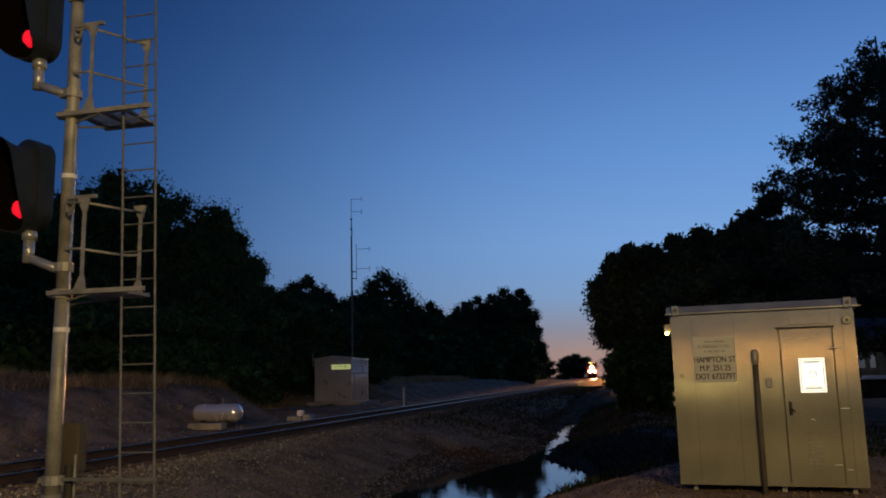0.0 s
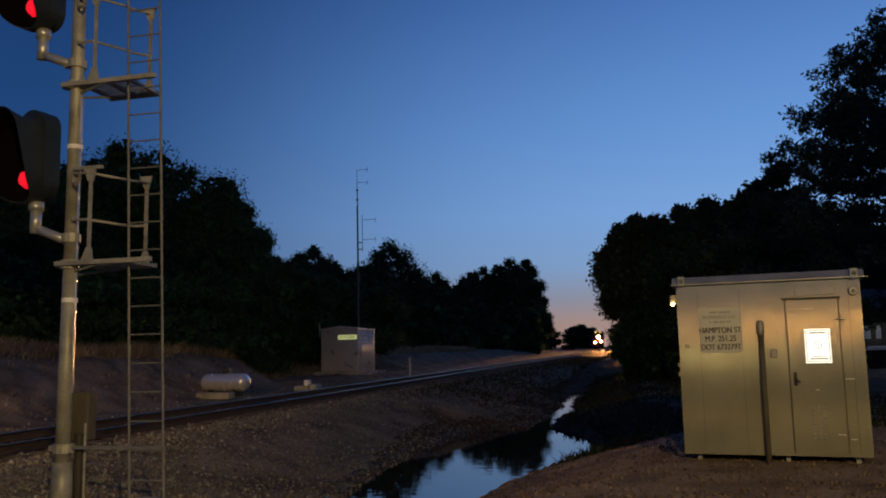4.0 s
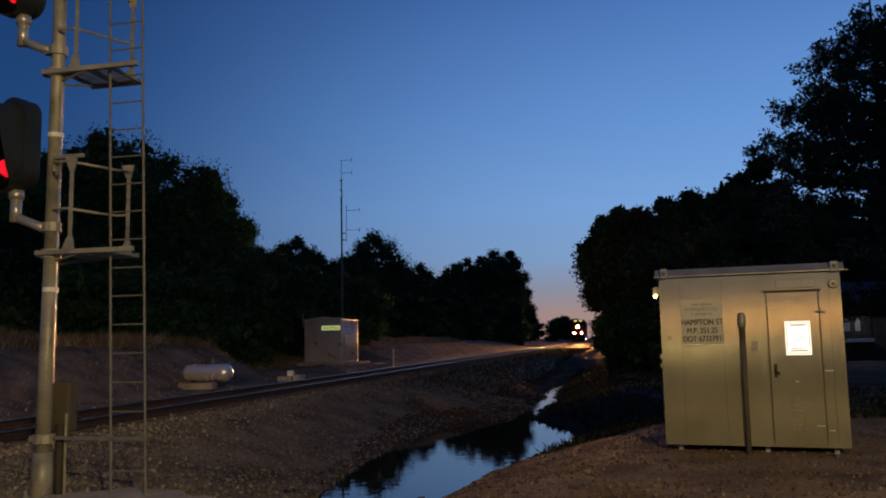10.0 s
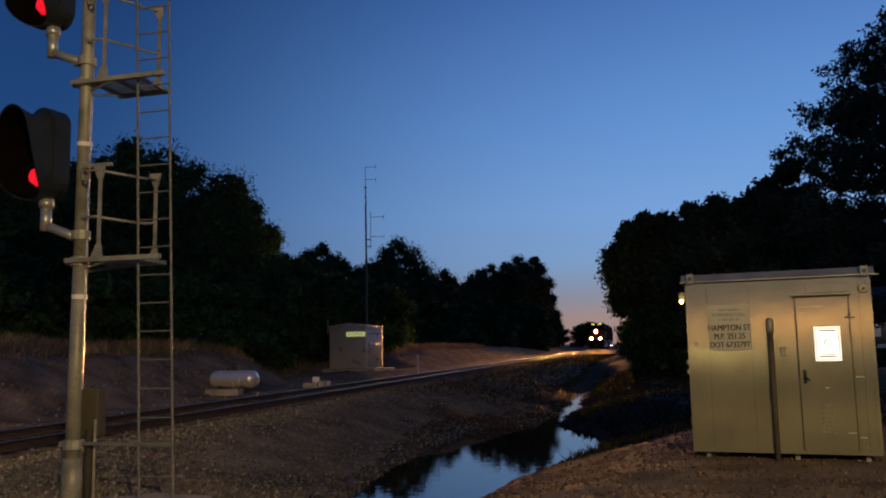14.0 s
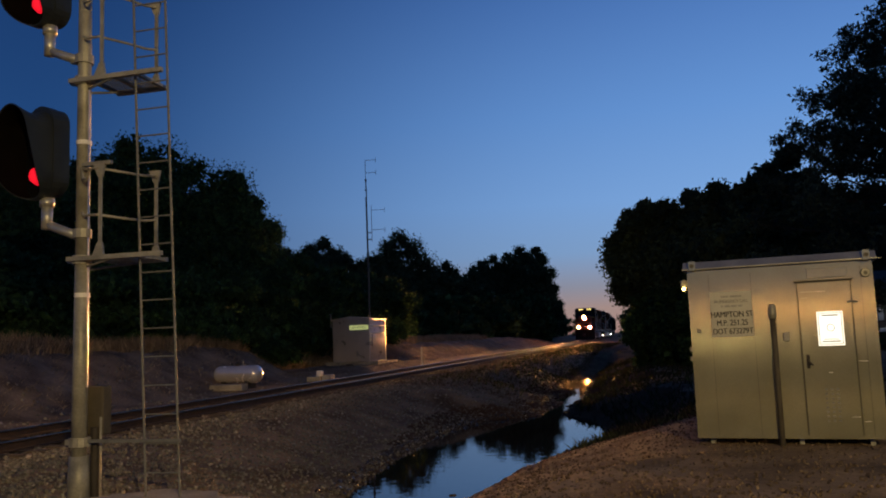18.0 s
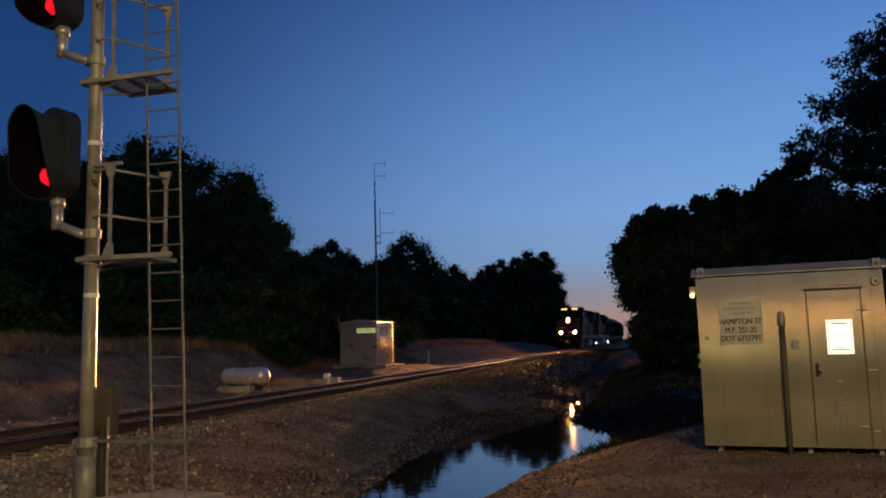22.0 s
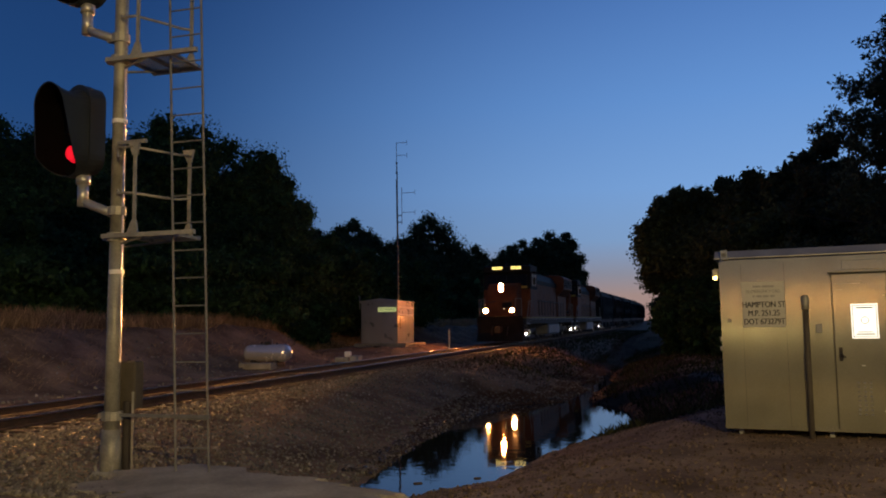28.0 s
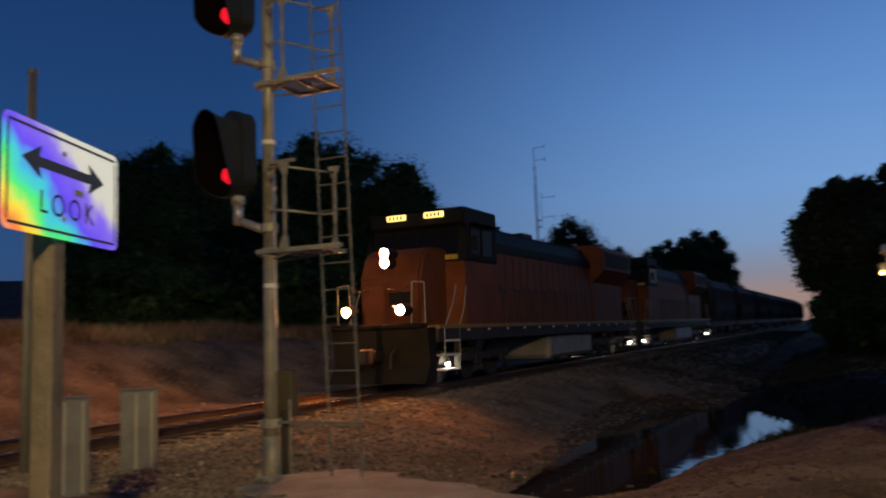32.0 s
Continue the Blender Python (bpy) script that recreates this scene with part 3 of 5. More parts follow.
# ---- trees ----
def leaf_cloud(blobs, count, leaf, rng, hollow=0.5, ragged=0.15, inner=3.1):
    """Leaves as small bent quads in and on uneven blobs: (x, y, z, rx, ry, rz)."""
    vol = np.array([b[3] * b[4] * b[5] for b in blobs]) ** 0.75
    pick = rng.choice(len(blobs), count, p=vol / vol.sum())
    B = np.array(blobs)[pick]
    d = rng.normal(size=(count, 3))
    d /= np.linalg.norm(d, axis=1)[:, None]
    # twigs: directions gathered round a few hundred tips
    tips = rng.normal(size=(260, 3))
    tips /= np.linalg.norm(tips, axis=1)[:, None]
    reach = 1 + ragged * rng.normal(size=260)
    ti = rng.integers(0, 260, count)
    on_tip = rng.random(count) < 0.6
    d = np.where(on_tip[:, None], tips[ti] + 0.13 * rng.normal(size=(count, 3)), d)
    d /= np.linalg.norm(d, axis=1)[:, None]
    # a third are large and deep inside, the rest small and towards the outside
    deep = rng.random(count) < 0.33
    r = np.where(deep, 0.80 * rng.random(count) ** 0.5, hollow + 0.12 + (1 - hollow) * rng.random(count) ** 0.7)
    r = r * np.where(on_tip & ~deep, np.clip(reach[ti], 0.6, 1.14), 1.0)
    c = B[:, :3] + d * B[:, 3:] * r[:, None]
    s = leaf * (0.6 + 0.8 * rng.random(count)) * np.where(deep, inner, 1.0)
    a, b = rng.normal(size=(count, 3)), rng.normal(size=(count, 3))
    a /= np.linalg.norm(a, axis=1)[:, None]
    b -= a * (a * b).sum(1)[:, None]
    b /= np.linalg.norm(b, axis=1)[:, None]
    a, b = a * s[:, None], b * (s * 0.55)[:, None]
    verts = np.stack([c - a, c + b, c + a, c - b], 1).reshape(-1, 3)
    faces = np.arange(count * 4).reshape(-1, 4)
    return verts, faces


def tree(name, label, base, height, spread, seed, leaves, leaf, trunk_r=0.2, low=0.25, shape="round", mat=None, lean=0.0, masses=16):
    """A tapered trunk with limbs, and a crown of leaves set on uneven masses."""
    rng = np.random.default_rng(seed)
    top = thing(name, Matrix.Translation(base), label, "tree")
    bm = bmesh.new()
    knee = Vector((lean * height * 0.4, 0, height * 0.45))
    tip = Vector((lean * height, 0, height * 0.86))
    rod(bm, (0, 0, -0.3), knee, trunk_r, trunk_r * 0.7, 8)
    rod(bm, knee, tip, trunk_r * 0.7, trunk_r * 0.2, 7)
    part("trunk", bm, M_BARK, top)
    blobs = []
    n = masses
    for i in range(n):
        k = low + (0.97 - low) * (i + 0.5) / n
        if shape == "round":
            w = spread * math.sin(math.pi * min(1, 0.16 + 0.80 * (k - low) / (1 - low))) ** 0.7
        else:
            w = spread * (1.0 - 0.75 * ((k - low) / (1 - low)) ** 1.4)
        ang = i * 2.4 + rng.random()
        off = w * (0.35 + 0.3 * rng.random())
        p = Vector((lean * height * k + off * math.cos(ang), off * math.sin(ang), height * k))
        q = w * (0.42 + 0.25 * rng.random())
        blobs.append((p.x, p.y, p.z, q, q, min(q, height * 0.16) * (0.75 + 0.3 * rng.random())))
        limb = bmesh.new()
        start = Vector((lean * height * k * 0.8, 0, height * max(0.15, k - 0.12)))
        mid = start.lerp(p, 0.55) + Vector((0, 0, 0.2))
        rod(limb, start, mid, trunk_r * 0.34, trunk_r * 0.2, 6)
        rod(limb, mid, p, trunk_r * 0.2, trunk_r * 0.06, 5)
        part("limb", limb, M_BARK, top)
    v, f = leaf_cloud(blobs, leaves, leaf, rng)
    crown = new("crown", raw_mesh("crown", v, f, mat or M_LEAF))
    crown.parent = top
    return top


def at_sky(az, dist):
    a = radians(az)
    return dist * math.sin(a), dist * math.cos(a)


def planted(az, dist):
    x, y = at_sky(az, dist)
    return (x, y, ground_z(x, y) - 0.1)


def build_trees():
    dense = "dense dark green broadleaf tree in the woods behind the track"
    # az, distance, height above the eye's level as a slope, spread
    # front of the woods on the far side of the line
    k = 0
    for az, d, el, spread in ((-34.6, 40, 12.4, 3.0), (-31.5, 42, 13.2, 4.6), (-28.0, 40, 13.2, 4.2), (-24.6, 44, 12.2, 4.4), (-21.3, 46, 14.3, 4.8),
                              (-17.9, 48, 12.9, 4.6), (-15.4, 50, 12.0, 3.2), (-13.6, 50, 9.8, 1.9)):
        base = planted(az, d)
        h = EYE[2] + d * math.tan(radians(el - 0.5 * math.cos(radians(az)))) - base[2]
        k += 1
        tree("woodland_tree", dense, base, h, spread, 20 + k, 40000, 0.068, 0.22, 0.16)
    # lower trees and bushes that fill the wood's edge
    for az, d, el, spread in ((-36.4, 34, 6.5, 1.8), (-33.5, 34, 6.5, 2.9), (-29.5, 36, 7.0, 3.6), (-25.8, 37, 6.5, 3.6), (-22.4, 39, 7.0, 3.6), (-19.2, 41, 6.6, 3.6), (-16.2, 43, 6.4, 3.4), (-13.4, 46, 6.0, 3.3),
                              (-11.0, 52, 6.6, 3.6), (-8.6, 56, 5.6, 3.8), (-6.2, 60, 5.2, 3.8)):
        base = planted(az, d)
        h = EYE[2] + d * math.tan(radians(el - 0.5 * math.cos(radians(az)))) - base[2]
        k += 1
        tree("understorey_tree", "low leafy tree at the wood's edge behind the bank", base, h, spread, 20 + k, 13000, 0.10, 0.14, 0.03)
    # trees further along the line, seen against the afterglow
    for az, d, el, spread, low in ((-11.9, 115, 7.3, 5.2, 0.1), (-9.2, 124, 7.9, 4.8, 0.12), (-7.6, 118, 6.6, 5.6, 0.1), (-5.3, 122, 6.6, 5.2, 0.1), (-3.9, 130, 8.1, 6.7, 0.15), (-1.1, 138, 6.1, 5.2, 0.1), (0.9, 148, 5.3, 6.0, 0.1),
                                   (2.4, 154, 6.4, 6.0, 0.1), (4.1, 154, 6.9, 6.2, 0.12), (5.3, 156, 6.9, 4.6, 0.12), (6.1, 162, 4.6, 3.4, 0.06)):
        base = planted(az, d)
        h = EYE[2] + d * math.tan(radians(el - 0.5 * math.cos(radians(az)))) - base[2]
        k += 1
        tree("lineside_tree", "round-crowned tree beside the line against the evening sky", base, h, spread, 60 + k, 20000, 0.135, 0.3, low, mat=M_LEAF_LIFTED)
    # hedge that closes the view under the far crowns
    for az, d, el, spread in ((-4.4, 104, 3.6, 5.0), (-1.9, 110, 3.6, 5.0), (0.3, 118, 3.5, 5.0), (2.2, 124, 3.5, 5.0), (3.9, 130, 3.6, 4.6), (5.4, 134, 3.4, 3.6), (-7.4, 98, 4.0, 5.0), (9.0, 330, 2.2, 10.0), (12.0, 340, 2.4, 10.0), (6.4, 330, 2.3, 9.0)):
        base = planted(az, d)
        h = EYE[2] + d * math.tan(radians(el - 0.5 * math.cos(radians(az)))) - base[2]
        k += 1
        tree("hedge_tree", "low dark bush in the hedge along the line", base, h, spread, 160 + k, 5000, 0.30, 0.14, 0.0)
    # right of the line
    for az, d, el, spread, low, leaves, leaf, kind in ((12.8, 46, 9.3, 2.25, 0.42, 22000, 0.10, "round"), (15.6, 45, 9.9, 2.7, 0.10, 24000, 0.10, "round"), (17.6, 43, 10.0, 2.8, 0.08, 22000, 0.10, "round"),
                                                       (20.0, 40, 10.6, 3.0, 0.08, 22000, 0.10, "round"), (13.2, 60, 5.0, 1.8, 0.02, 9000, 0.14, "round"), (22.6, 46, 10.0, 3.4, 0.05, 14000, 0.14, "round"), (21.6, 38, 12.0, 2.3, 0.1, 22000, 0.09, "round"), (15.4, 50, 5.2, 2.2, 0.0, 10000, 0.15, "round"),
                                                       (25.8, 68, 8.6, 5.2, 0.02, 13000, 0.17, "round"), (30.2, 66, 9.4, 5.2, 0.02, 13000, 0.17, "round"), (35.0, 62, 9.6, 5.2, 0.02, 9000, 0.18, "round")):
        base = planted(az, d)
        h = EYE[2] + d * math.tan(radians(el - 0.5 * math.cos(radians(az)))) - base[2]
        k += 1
        tree("hedgerow_tree", "rounded leafy tree behind the equipment house", base, h, spread, 90 + k, leaves, leaf, 0.2, low, kind, M_LEAF_LIFTED)
    # shrubs added to block the sky from the water's reflection on the right
    for az, d, el, spread in ((12.9, 43, 3.4, 1.3), (14.4, 41, 3.6, 1.5), (16.2, 39, 3.6, 1.6), (18.2, 37, 3.8, 1.6), (20.4, 36, 4.0, 1.8), (23.0, 34, 3.6, 1.8)):
        base = planted(az, d)
        h = EYE[2] + d * math.tan(radians(el - 0.5)) - base[2]
        k += 1
        tree("shrub", "low shrub added under the trees to darken the ditch's reflection", base, h, spread, 190 + k, 7000, 0.10, 0.06, 0.0)
    x, y, z = planted(29.2, 32.0)
    pine_tree((x, y, z), 13.4, 301)
    x, y, z = planted(40.0, 34.0)
    pine_tree((x, y, z), 15.5, 302)


def pine_tree(base, height, seed):
    """A pine: whorls of upswept boughs, wide apart, with needle tufts towards their tips."""
    rng = np.random.default_rng(seed)
    top = thing("pine_tree", Matrix.Translation(base), "tall dark pine with wide layered boughs and needle tufts", "tree")
    bm = bmesh.new()
    rod(bm, (0, 0, -0.3), (0.05, 0, height * 0.5), 0.24, 0.17, 9)
    rod(bm, (0.05, 0, height * 0.5), (0, 0, height), 0.17, 0.03, 8)
    part("trunk", bm, M_BARK, top)
    centres = []
    # height of the whorl, length of its boughs, their rise, number, tufts
    whorls = ((2.4, 5.4, 0.5, 8, 60), (3.6, 5.5, 0.6, 8, 64), (4.8, 5.2, 0.8, 8, 70), (5.9, 4.8, 1.0, 8, 72), (6.9, 4.2, 1.2, 9, 70), (7.9, 3.9, 1.3, 9, 68),
              (8.7, 3.3, 1.4, 8, 58), (9.7, 2.6, 1.3, 7, 44), (10.7, 1.8, 1.2, 7, 32), (11.6, 1.1, 0.9, 6, 22), (12.4, 0.6, 0.6, 5, 12))
    for h, length, rise, count, tufts in whorls:
        h *= height / 13.8
        for i in range(count):
            ang = math.radians(151) + 2 * math.pi * i / count + rng.normal(0, 0.12)
            ln = length * (1.0 if i == 0 else 0.72 + 0.34 * rng.random())
            side, out = Vector((-math.sin(ang), math.cos(ang), 0)), Vector((math.cos(ang), math.sin(ang), 0))
            lift = rise * (0.8 + 0.4 * rng.random())

            def along(k):
                return Vector((0, 0, h)) + out * (ln * k) + Vector((0, 0, lift * k ** 1.7))
            limb = bmesh.new()
            for ka, kb in ((0.0, 0.35), (0.35, 0.7), (0.7, 0.98)):
                rod(limb, along(ka), along(kb), 0.065 * (1.1 - ka), 0.065 * (1.1 - kb), 6)
            part("bough", limb, M_BARK, top)
            for j in range(int(tufts * 0.68)):
                k = 0.22 + 0.80 * rng.random() ** 0.75
                sway = (1.35 * (1.05 - k) + 0.30) * rng.normal(0, 0.65)
                p = along(k) + side * sway + Vector((0, 0, 0.10 + 0.22 * rng.normal() + 0.12 * abs(sway)))
                centres.append((p.x, p.y, p.z, 0.18 + 0.18 * rng.random()))
    C = np.array(centres)
    per = 36
    m = len(C) * per
    pick = np.repeat(np.arange(len(C)), per)
    d = rng.normal(size=(m, 3))
    d /= np.linalg.norm(d, axis=1)[:, None]
    c = C[pick, :3] + d * (C[pick, 3] * (0.3 + 0.75 * rng.random(m)))[:, None] * np.array((1.15, 1.15, 0.8))
    a = d + 0.5 * rng.normal(size=(m, 3))
    a /= np.linalg.norm(a, axis=1)[:, None]
    b = rng.normal(size=(m, 3))
    b -= a * (a * b).sum(1)[:, None]
    b /= np.linalg.norm(b, axis=1)[:, None]
    size = 0.05 + 0.055 * rng.random(m)
    a, b = a * size[:, None], b * (size * 0.42)[:, None]
    verts = np.stack([c - a, c + b, c + a, c - b], 1).reshape(-1, 3)
    crown = new("needles", raw_mesh("needles", verts, np.arange(m * 4).reshape(-1, 4), M_PINE))
    crown.parent = top


build_ground()
build_water()
build_gravel()
build_grass()
build_trees()


# ---- equipment house by the ditch ----
def build_equipment_house():
    # local x along the front, y into the house, z up; the front's foot is at the origin
    house = thing("equipment_house", pose(3.26, 11.85, 0.10, 0, 0, -21.2), "aluminium railway equipment house with a white notice on its door", "equipment shed")
    W, D, H = 2.35, 2.4, 2.28
    part("body", boxed(0, 0, 0, W, D, H + 0.045, bevel=0.012), M_ALU, house)
    bm = boxed(-0.06, -0.07, H + 0.045, W + 0.06, D + 0.07, H + 0.06)
    prism(bm, ((-0.065, H + 0.06), (D + 0.065, H + 0.06), (D, H + 0.16), (0.02, H + 0.16)), "x", -0.05, W + 0.05)
    part("roof", bm, M_ALU_ROOF, house, "dull grey overhanging metal roof")
    part("roof_edge", boxed(-0.065, -0.080, H + 0.046, W + 0.10, -0.071, H + 0.056), M_GALV, house)
    for x in (0.03, W - 0.12):
        bm = boxed(x, -0.10, H + 0.03, x + 0.10, -0.065, H + 0.17, bevel=0.01)
        c = part("corner_casting", bm, M_ALU, house)
        # dark disc on the face paints the shade of a hole
        b2 = bmesh.new()
        lathe(b2, ((-0.104, 0.028), (-0.1, 0.03)), "y", 12, (x + 0.05, 0, H + 0.10))
        part("hole_disc", b2, M_DARKGAP, c)
    # sheet joints of the front
    for x, z0, z1 in ((0.285, 0.03, 1.40), (0.285, 2.02, H - 0.03), (0.838, 0.03, H - 0.03), (2.20, 0.03, H - 0.03)):
        part("sheet_joint", boxed(x - 0.003, -0.003, z0, x + 0.003, 0.001, z1), M_DARKGAP, house)
    part("front_angle", boxed(0.0, -0.012, 0.0, 0.035, 0.0, H - 0.01), M_ALU, house)
    part("front_angle", boxed(W - 0.05, -0.012, 0.0, W, 0.0, H - 0.01), M_ALU, house)
    part("base_channel", boxed(0.0, -0.016, 0.0, W, 0.0, 0.045), M_ALU, house)
    # door with its frame
    x0, x1, z0, z1 = 1.41, 2.075, 0.03, 2.06
    door = part("door", boxed(x0 + 0.012, -0.022, z0, x1 - 0.012, -0.004, z1, bevel=0.004), M_ALU, house, "flat aluminium door with a lever handle")
    for a in ((x0 - 0.004, -0.010, z0, x0 + 0.008, 0, z1 + 0.02), (x1 - 0.008, -0.010, z0, x1 + 0.004, 0, z1 + 0.02)):
        part("door_joint", boxed(*a), M_DARKGAP, house)
    part("drip_cap", boxed(x0 - 0.03, -0.075, z1 + 0.02, x1 + 0.03, 0, z1 + 0.045, bevel=0.006), M_ALU, house)
    part("door_seal", boxed(x0 - 0.02, -0.02, z1 - 0.01, x1 + 0.02, -0.001, z1 + 0.018), M_DARKGAP, house)
    part("header_panel", boxed(x0 + 0.14, -0.018, z1 + 0.06, x1 - 0.03, 0, z1 + 0.185, bevel=0.004), M_ALU, house)
    for zz in (0.35, 1.05, 1.80):
        part("hinge", rod(bmesh.new(), (x1 + 0.004, -0.026, zz - 0.05), (x1 + 0.004, -0.026, zz + 0.05), 0.012), M_ALU, door)
    hp = boxed(1.465, -0.036, 0.92, 1.505, -0.022, 1.10, bevel=0.005)
    handle = part("door_handle", hp, M_GRIME, door, "dark lever handle on a long plate")
    part("lever", rods(((1.485, -0.036, 1.02), (1.485, -0.075, 1.01), (1.54, -0.08, 0.965)), 0.011), M_GRIME, handle)
    notice = part("notice", boxed(1.63, -0.028, 1.215, 1.945, -0.022, 1.665), M_NOTICE, door, "white notice panel made to glow, with a dark border")
    for a in ((1.645, 1.232, 1.93, 1.241), (1.645, 1.639, 1.93, 1.648), (1.645, 1.241, 1.654, 1.639), (1.921, 1.241, 1.93, 1.639), (1.68, 1.262, 1.90, 1.278), (1.70, 1.295, 1.88, 1.305), (1.69, 1.605, 1.89, 1.622)):
        part("printed_bar", boxed(a[0], -0.0295, a[1], a[2], -0.028, a[3]), M_INK, notice)
    bm = bmesh.new()
    for i in range(18):
        p, q = 2 * math.pi * i / 18, 2 * math.pi * (i + 1) / 18
        rod(bm, (1.79 + 0.045 * math.cos(p), -0.0285, 1.45 + 0.045 * math.sin(p)), (1.79 + 0.045 * math.cos(q), -0.0285, 1.45 + 0.045 * math.sin(q)), 0.004, seg=4)
    part("printed_ring", bm, M_INK, notice)
    for col in range(3):
        for row in range(8):
            x, z = 1.655 + 0.07 * col, 0.22 + 0.058 * row
            bm = bmesh.new()
            prism(bm, ((-0.022, z), (-0.040, z + 0.006), (-0.022, z + 0.03)), "x", x, x + 0.034)
            part("louvre", bm, M_GALV, door)
    for x, z, w in ((1.46, 1.93, 0.30), (1.46, 1.85, 0.08)):
        part("faded_marking", boxed(x, -0.0228, z, x + w, -0.022, z + 0.014), M_GALV, door)
    # crossing plate
    plate = part("crossing_plate", boxed(0.285, -0.008, 1.375, 0.836, 0, 2.00), M_PLATE, house, "pale plate lettered with the crossing's name")
    for i, (text, z, size, sq) in enumerate((("IN EMERGENCY CALL", 1.865, 0.062, 0.74), ("HAMPTON ST", 1.682, 0.115, 0.78), ("M.P. 251.25", 1.566, 0.112, 0.78), ("DOT 673279T", 1.450, 0.112, 0.78))):
        lettering("lettering", text, size, pose(0.562, -0.011, z, 90, 0, 0), M_TANKGREY if i == 0 else M_INK, plate, squeeze=sq, stroke=0.028 * size)
    for x, z, w in ((0.43, 1.918, 0.105), (0.55, 1.918, 0.155), (0.425, 1.785, 0.03), (0.47, 1.785, 0.075), (0.56, 1.785, 0.075), (0.65, 1.785, 0.06)):
        part("printed_bar", boxed(x, -0.0105, z, x + w, -0.008, z + 0.028), M_TANKGREY, plate)
    # conduit riser with its cap
    pipe = part("conduit", rod(bmesh.new(), (1.085, -0.06, -0.25), (1.085, -0.06, 1.68), 0.036, seg=12), M_BOXPAINT, house, "brown-grey conduit riser in front of the wall", True)
    bm = bmesh.new()
    lathe(bm, ((1.60, 0.045), (1.67, 0.05), (1.76, 0.048), (1.80, 0.03)), "z", 12, (1.085, -0.06, 0))
    part("weather_cap", bm, M_GALV, pipe, "", True)
    part("lock_box", boxed(1.20, -0.05, 1.29, 1.275, 0, 1.41, bevel=0.008), M_TANKGREY, house, "small grey key box")
    part("vent_cover", boxed(0.085, -0.02, 1.45, 0.135, 0, 1.50, bevel=0.008), M_GALV, house)
    bm = bmesh.new()
    lathe(bm, ((-0.05, 0.05), (-0.02, 0.06), (0.0, 0.06)), "y", 14, (2.26, 0, 2.15))
    eye = part("lifting_eye", bm, M_GALV, house, "round steel lifting eye")
    # no opening here: a dark disc gives the eye's shaded hole
    part("eye_disc", lathe(bmesh.new(), ((-0.053, 0.022), (-0.051, 0.024)), "y", 12, (2.26, 0, 2.15)), M_DARKGAP, eye)
    part("hasp", rods(((2.01, -0.03, 1.78), (2.07, -0.05, 1.79), (2.14, -0.03, 1.78)), 0.010), M_GALV, house)
    # feet
    for x in (0.16, 1.30, W - 0.2):
        for y in (0.12, D - 0.15):
            part("foot", boxed(x, y, -0.35, x + 0.06, y + 0.1, 0.0), M_TANKGREY, house)
    # wall lamp on the side
    lamp = part("wall_lamp", boxed(-0.10, 0.02, 2.085, 0.0, 0.14, 2.20, bevel=0.015), M_GALV, house, "small wall lamp burning with a warm light")
    bm = bmesh.new()
    bmesh.ops.create_icosphere(bm, subdivisions=2, radius=0.027, matrix=Matrix.Translation((-0.055, -0.015, 2.07)))
    part("bulb", bm, M_BULB, lamp, "glowing bulb", True)
    for zz, w in ((2.30, 0.06), (1.35, 0.03), (1.22, 0.03)):
        part("side_bracket", boxed(-w, 0.02, zz - 0.16, 0, 0.08, zz - 0.10), M_GALV, house)
    # scattered scratches low on the wall
    for x, z, w in ((1.95, 0.28, 0.10), (2.10, 0.22, 0.07), (1.72, 0.86, 0.05), (2.08, 1.0, 0.12)):
        part("scratch", boxed(x, -0.0235 if x < 1.99 else -0.0015, z, x + w, -0.022 if x < 1.99 else 0.0, z + 0.006), M_WHITE, house)


# ---- signal mast ----
HX = -0.50


